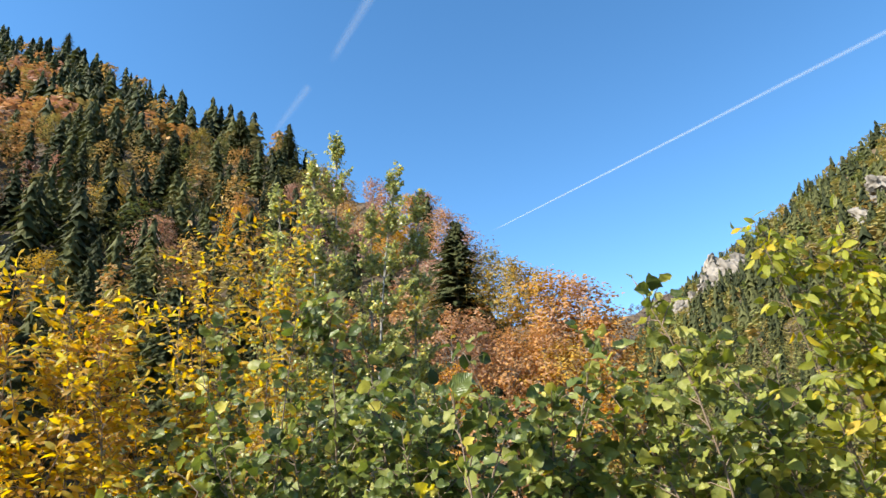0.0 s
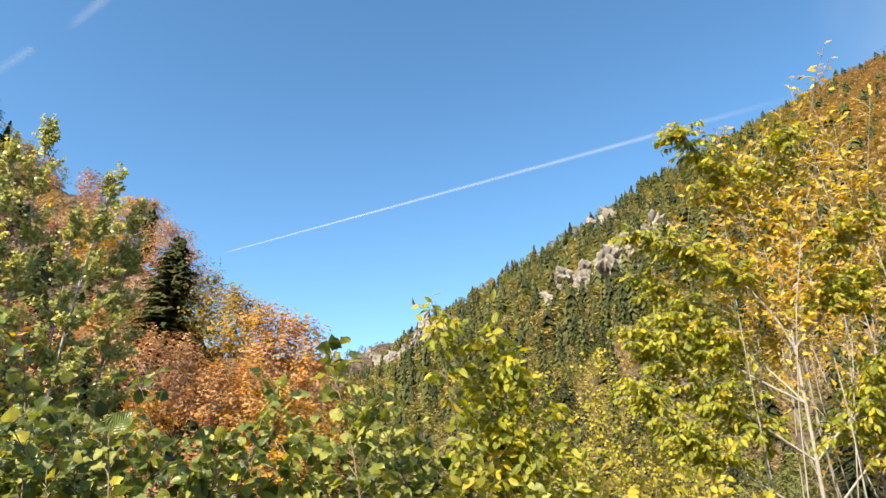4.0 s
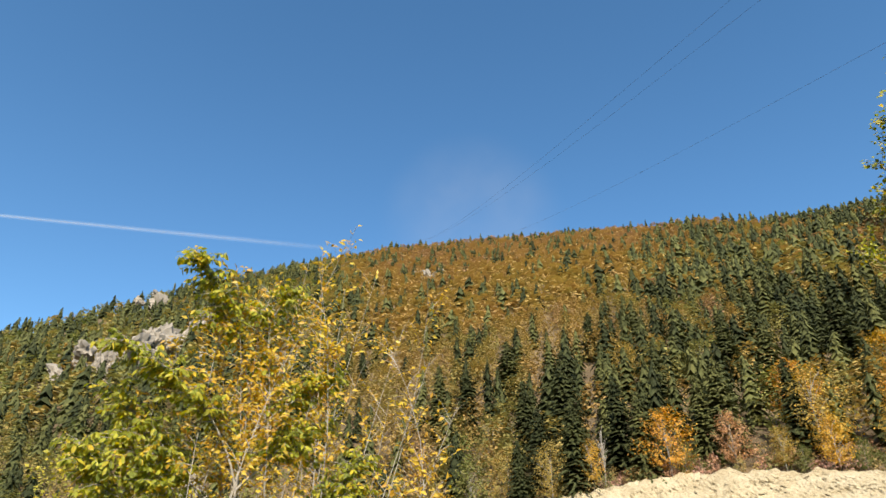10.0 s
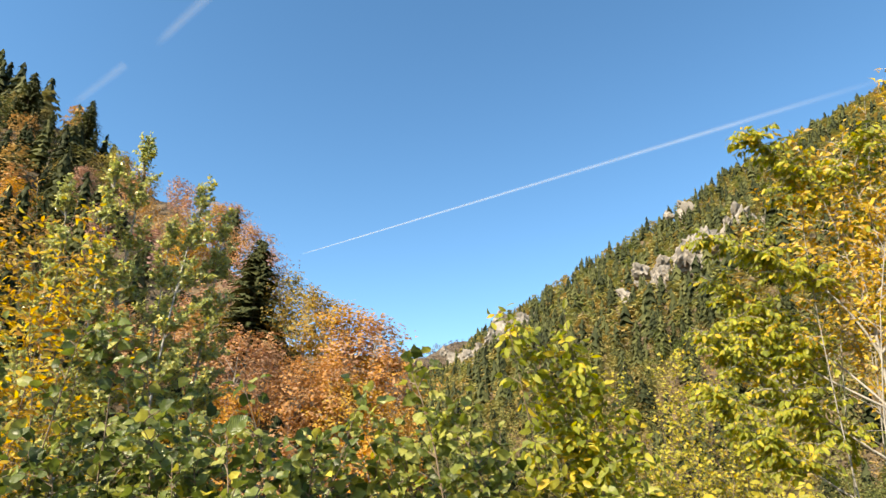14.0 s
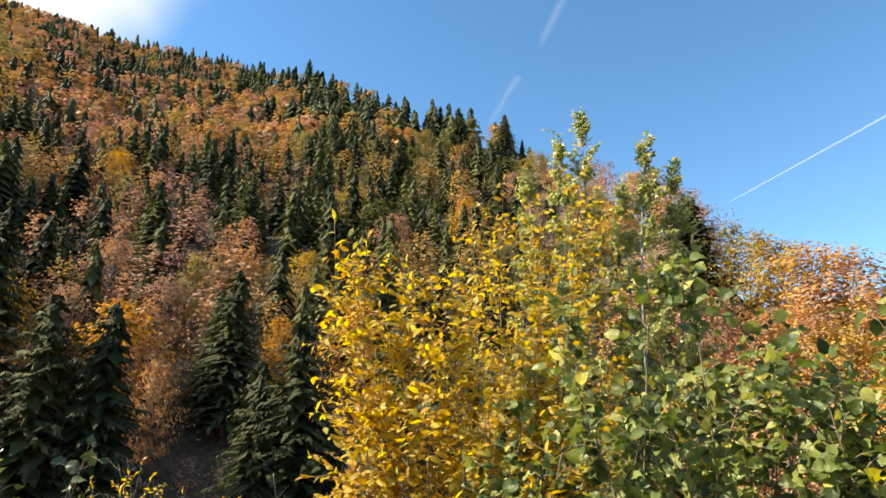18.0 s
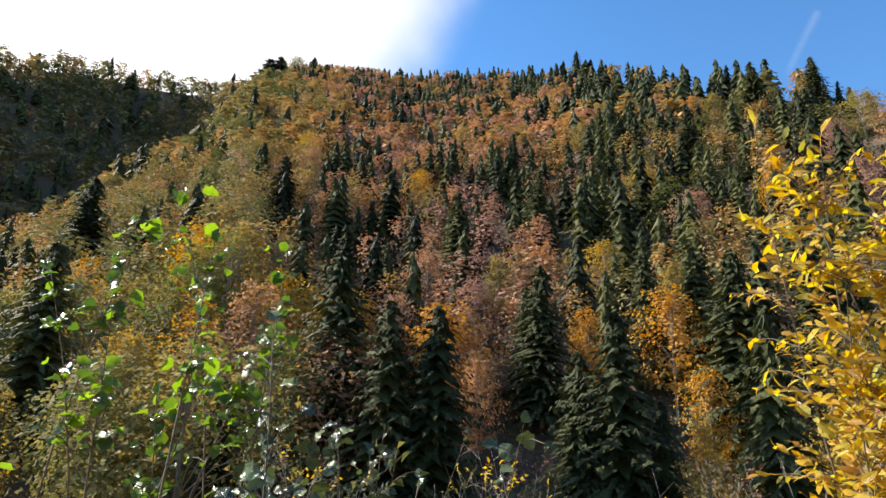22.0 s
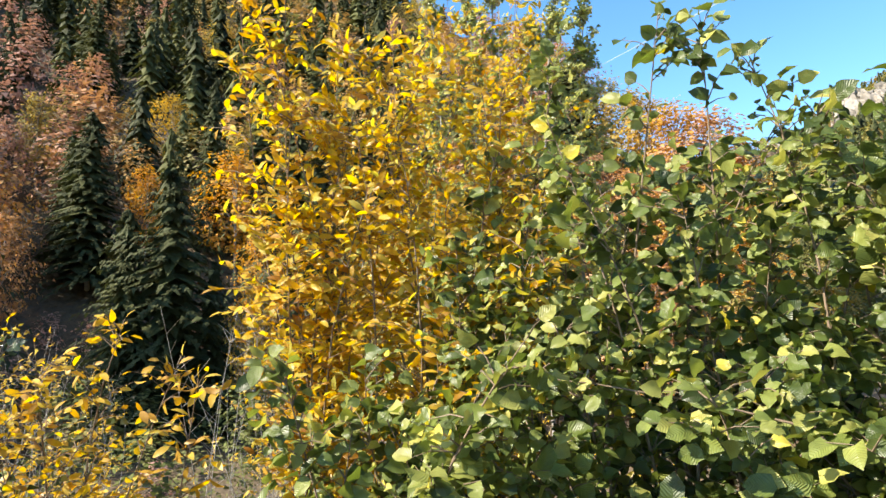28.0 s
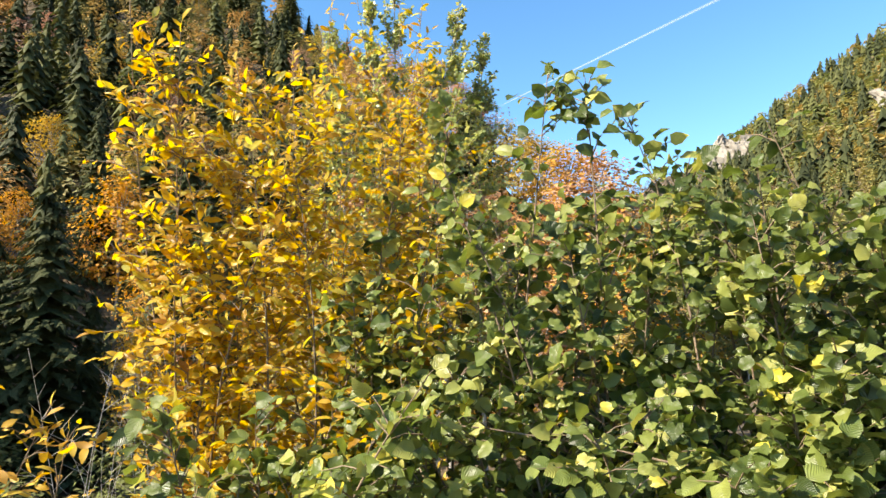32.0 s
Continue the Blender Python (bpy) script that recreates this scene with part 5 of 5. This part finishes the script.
shrub("elm_bush", "dense bush with yellow-green pointed leaves", "bush", 161, root_at(4.2, 4.4), fan(1.7, 5.8, 3.4, 5.0, 0.7, 1.75, 24, 12), "elm", light_lime_leaf, twigs=40, twig=(0.25, 0.55), leaf_gap=0.045, from_u=0.12, singles=200, root_spread=0.5)
shrub("elm_tree", "young elm with yellow-green leaves and a pale trunk", "tree", 162, root_at(6.6, 4.3), [(5.1, 3.95, 5.35), (6.0, 3.3, 5.2), (4.9, 4.6, 4.35), (5.3, 4.7, 3.5), (6.9, 3.2, 4.4), (7.3, 2.9, 3.5), (7.5, 2.8, 2.75), (5.2, 5.0, 4.0), (6.2, 3.8, 4.4), (4.9, 4.8, 2.7), (7.0, 3.4, 3.9), (5.7, 4.6, 2.6), (6.8, 3.6, 2.4), (5.0, 4.9, 3.3), (7.2, 3.0, 3.1), (6.5, 3.3, 3.7)],
      "elm", lime_leaf, twigs=110, twig=(0.22, 0.55), leaf_gap=0.026, from_u=0.3, loose=0.55, singles=240, radius=0.014, wood=pale_bark, size=(0.5, 0.95), root_spread=0.12, rise=-0.15, droop=1.0, sunny=0.25, up=0.7, trunk=(5.95, 3.7, 5.0), trunk_r=0.035)
MAPLE_TIPS = [(8.5, 4.1, 7.6), (8.4, 4.6, 7.2), (9.6, 3.1, 6.6), (9.9, 3.2, 5.6), (9.6, 3.6, 6.1), (10.4, 2.9, 4.9), (8.9, 4.4, 6.6), (9.2, 4.0, 6.9), (10.2, 3.4, 4.2), (9.0, 5.0, 5.6), (10.6, 3.2, 3.6), (11.0, 3.2, 3.0)]
shrub("maple_tree", "thin orange-yellow tree with many bare twigs", "tree", 163, root_at(9.4, 5.0), MAPLE_TIPS + [(x - 0.5, y + 0.5, z - 0.9) for x, y, z in MAPLE_TIPS], "slim", gold_leaf, twigs=24, twig=(0.4, 1.0), leaf_gap=0.075, from_u=0.35,
      size=(0.9, 1.5), singles=60, radius=0.016, bare=0.28, wood=pale_bark, rise=0.7, root_spread=0.35)
shrub("maple_tree", "small orange-yellow tree behind the elm", "tree", 165, root_at(7.4, 4.9), [(5.5, 3.75, 5.2), (5.9, 3.5, 5.3), (6.2, 3.1, 5.5), (5.6, 3.9, 4.9), (6.0, 3.6, 4.8), (6.4, 3.3, 5.0), (5.4, 4.2, 4.6), (6.3, 3.6, 4.6), (6.6, 3.1, 4.7), (5.8, 4.0, 4.4)], "slim", gold_leaf, twigs=46, twig=(0.2, 0.5), leaf_gap=0.04, from_u=0.66,
      size=(0.65, 1.1), singles=60, radius=0.014, wood=pale_bark)
shrub("hornbeam_bush", "rounded yellow-olive bush with fine leaves", "bush", 164, root_at(12.6, 13.4), fan(10.2, 15.0, 12.0, 14.6, 3.0, 5.3, 26, 13) + fan(10.0, 15.0, 12.0, 14.0, 0.5, 3.4, 16, 14), "kite", light_lime_leaf, twigs=55, twig=(0.4, 1.0), leaf_gap=0.08, from_u=0.25, size=(1.0, 1.8), singles=0, radius=0.02)

# growth on top of the road cutting
for k, (x, y, top, wide) in enumerate([(12.4, -6.9, 12.9, 1.9), (13.6, -6.1, 11.3, 1.4), (12.0, -8.2, 12.0, 1.7)]):
    shrub("birch_tree", "tall birch with yellow-green leaves above the cutting", "tree", 170 + 5 * k, (x + 0.6, y, 5.2), cone(x + 0.2, y, 7.0, top, wide * 1.2, 34, 80 + k), "kite", lime_leaf if k < 2 else gold_leaf, twigs=34, twig=(0.3, 0.7), leaf_gap=0.075, from_u=0.2, size=(1.0, 1.7),
          singles=0, radius=0.016, wood=pale_bark, trunk=(x, y, top), trunk_r=0.1)
# the shadow below the lit birch tops is in this bush's leaf colour
shrub("beech_bush", "brown-leaved bush hanging over the cutting, darkened as if in shade", "bush", 171, (13.8, -7.4, 5.6), fan(10.8, 15.0, -7.6, -5.2, 4.9, 9.6, 30, 15) + fan(12.0, 15.0, -7.8, -6.2, 9.0, 11.4, 12, 16), "slim", shade_brown_leaf, twigs=60, twig=(0.4, 0.9), leaf_gap=0.07, from_u=0.1, size=(1.1, 1.8), singles=0, radius=0.02, root_spread=0.8)

# ---- site cabin ----
CAB_AT = on_land(-74.0, 70.5, 0.0)
cabin = thing("site_cabin", CAB_AT, "white site cabin with blue roof edge and windows", "cabin")
cabin.rotation_euler = (0, 0, radians(-74.0 + 180 - 22))
cabin.location.z = 2.2
part("body", box_mesh("body", (5.8, 2.3, 2.45), (0, 0, 1.28), white_panel, 0.03), cabin)
part("roof", box_mesh("roof", (6.0, 2.44, 0.16), (0, 0, 2.58), blue_paint, 0.02), cabin, "blue painted roof edge")
part("sill_beam", box_mesh("sill_beam", (6.0, 2.44, 0.14), (0, 0, 0.07), blue_paint, 0.02), cabin)
for cx in (-2.93, 2.93):
    for cy in (-1.15, 1.15):
        part("corner_post", box_mesh("corner_post", (0.12, 0.12, 2.4), (cx, cy, 1.3), blue_paint, 0.01), cabin)
for cx, w, low in ((-2.3, 0.8, 0.55), (-1.4, 0.8, 0.55), (-0.5, 0.8, 0.55), (0.5, 0.9, 0.2), (1.5, 0.8, 0.55), (2.4, 0.7, 0.55)):
    win = part("window" if low > 0.5 else "door", box_mesh("window", (w, 0.06, 2.2 - low), (cx, 1.17, low + (2.2 - low) / 2), red_paint if low < 0.5 else blue_paint, 0.01), cabin)
    part("pane", box_mesh("pane", (w - 0.16, 0.05, 2.04 - low), (cx, 1.19, low + (2.2 - low) / 2), pane_glass, 0.005), win)
post_at = on_land(-68.6, 68, 0.0)
post = thing("marker_post", post_at, "dark leaning wooden post near the cabin", "post")
part("pole", mesh_of("pole", *tube([(0, 0, -0.3), (0.1, 0, 2.0), (0.15, 0.05, 4.2)], [0.14, 0.12, 0.09], 8), post_wood, smooth=True), post)

# leafless pale trees at the forest edge
for k, (az, r, h) in enumerate(((-82.4, 97, 9.5), (-81.2, 98, 7.5), (-75.0, 100, 6.5))):
    snag = thing("bare_tree", on_land(az, r), "leafless pale grey tree at the forest edge", "tree")
    part("trunk", mesh_of("trunk", *limbed_trunk(300 + k, h, 1.6, 0.13, 26, 0.2), pale_bark), snag)

# scrub along the top of the bank
scrub_v, scrub_t, scrub_n, off = [], [], [], 0
for k in range(220):
    az = -66 - 46 * (k + random.random()) / 220
    r = 93.5 + random.uniform(0, 9)
    v, t = broadleaf(500 + k, 22, 9, 0.12, random.uniform(1.4, 3.4), random.uniform(0.8, 1.7))
    p = on_land(az, r, 0.2)
    scrub_v.append(v + np.array(p))
    scrub_t.append(t + off)
    scrub_n.append(np.full(len(v), random.choice((0.0, 0.05, 0.2, 0.5, 0.62, 0.8, 0.9, 0.95))))
    off += len(v)
tagged(new("bank_scrub", mesh_of("bank_scrub", np.concatenate(scrub_v), np.concatenate(scrub_t), autumn_wood, tone=np.concatenate(scrub_n))), "brown and olive scrub along the bank's upper edge", "scrub", kind="stuff")


# ---- in the sky ----
def contrail(label, az0, el0, d0, az1, el1, d1, w0, w1, strong0, strong1):
    """A vapour trail: a soft flat ribbon far off, turned to the valley."""
    a, b = np.array(way(az0, el0)) * d0, np.array(way(az1, el1)) * d1
    u = np.linspace(0, 1, 60)[:, None]
    mid = a + (b - a) * u
    side = unit(np.cross(b - a, mid))
    w = (w0 + (w1 - w0) * u) / 2
    v = np.concatenate([mid - side * w, mid, mid + side * w])
    s = (strong0 + (strong1 - strong0) * u[:, 0])
    fade = np.clip(u[:, 0] * 25, 0, 1) * np.clip((1 - u[:, 0]) * 6, 0, 1)
    uv = np.concatenate([np.stack([np.full(60, c), s * fade], 1) for c in (0.0, 0.5, 1.0)])
    i = np.arange(59)
    t = np.concatenate([np.stack([i + o, i + 1 + o, i + 61 + o], 1) for o in (0, 60)] + [np.stack([i + o, i + 61 + o, i + 60 + o], 1) for o in (0, 60)])
    ob = new("contrail", mesh_of("contrail", v, t, vapour, uv=uv, smooth=True))
    ob.visible_shadow = False
    return tagged(ob, label, "contrail", "vapour trails")


contrail("long thin white vapour trail across the blue sky", -5.4, 19.6, 4500, -61.0, 29.9, 2600, 6.5, 26, 0.6, 0.15)
contrail("faint broken vapour trail high in the sky", 5.3, 41.0, 3000, 10.4, 34.4, 3000, 62, 40, 0.2, 0.15)
contrail("faint broken vapour trail above the ridge", 12.4, 32.4, 3000, 15.6, 28.2, 3000, 44, 36, 0.15, 0.12)

for k, (b_az, b_el) in enumerate(((-106.3, 46.9), (-103.2, 47.8), (-112.0, 40.0))):
    a = np.array(way(-64.9 - 2.5 * k * (k > 1), 31.2)) * 720
    b = np.array(way(b_az, b_el)) * 95
    c = b + (b - a) / np.linalg.norm(b - a) * 140
    u = np.linspace(0, 1, 40)[:, None]
    line = a + (c - a) * u - np.array([0, 0, 1.0]) * 14 * (4 * u * (1 - u) - 0.6 * (u > 2))
    line[:, 2] += 14 * (4 * 0.82 * 0.18) * u[:, 0]
    wire = new("power_line", mesh_of("power_line", *tube(line, np.linspace(0.055, 0.007, 40), 5), cable_metal))
    tagged(wire, "thin dark overhead power line climbing to the ridge", "power line", "overhead lines")
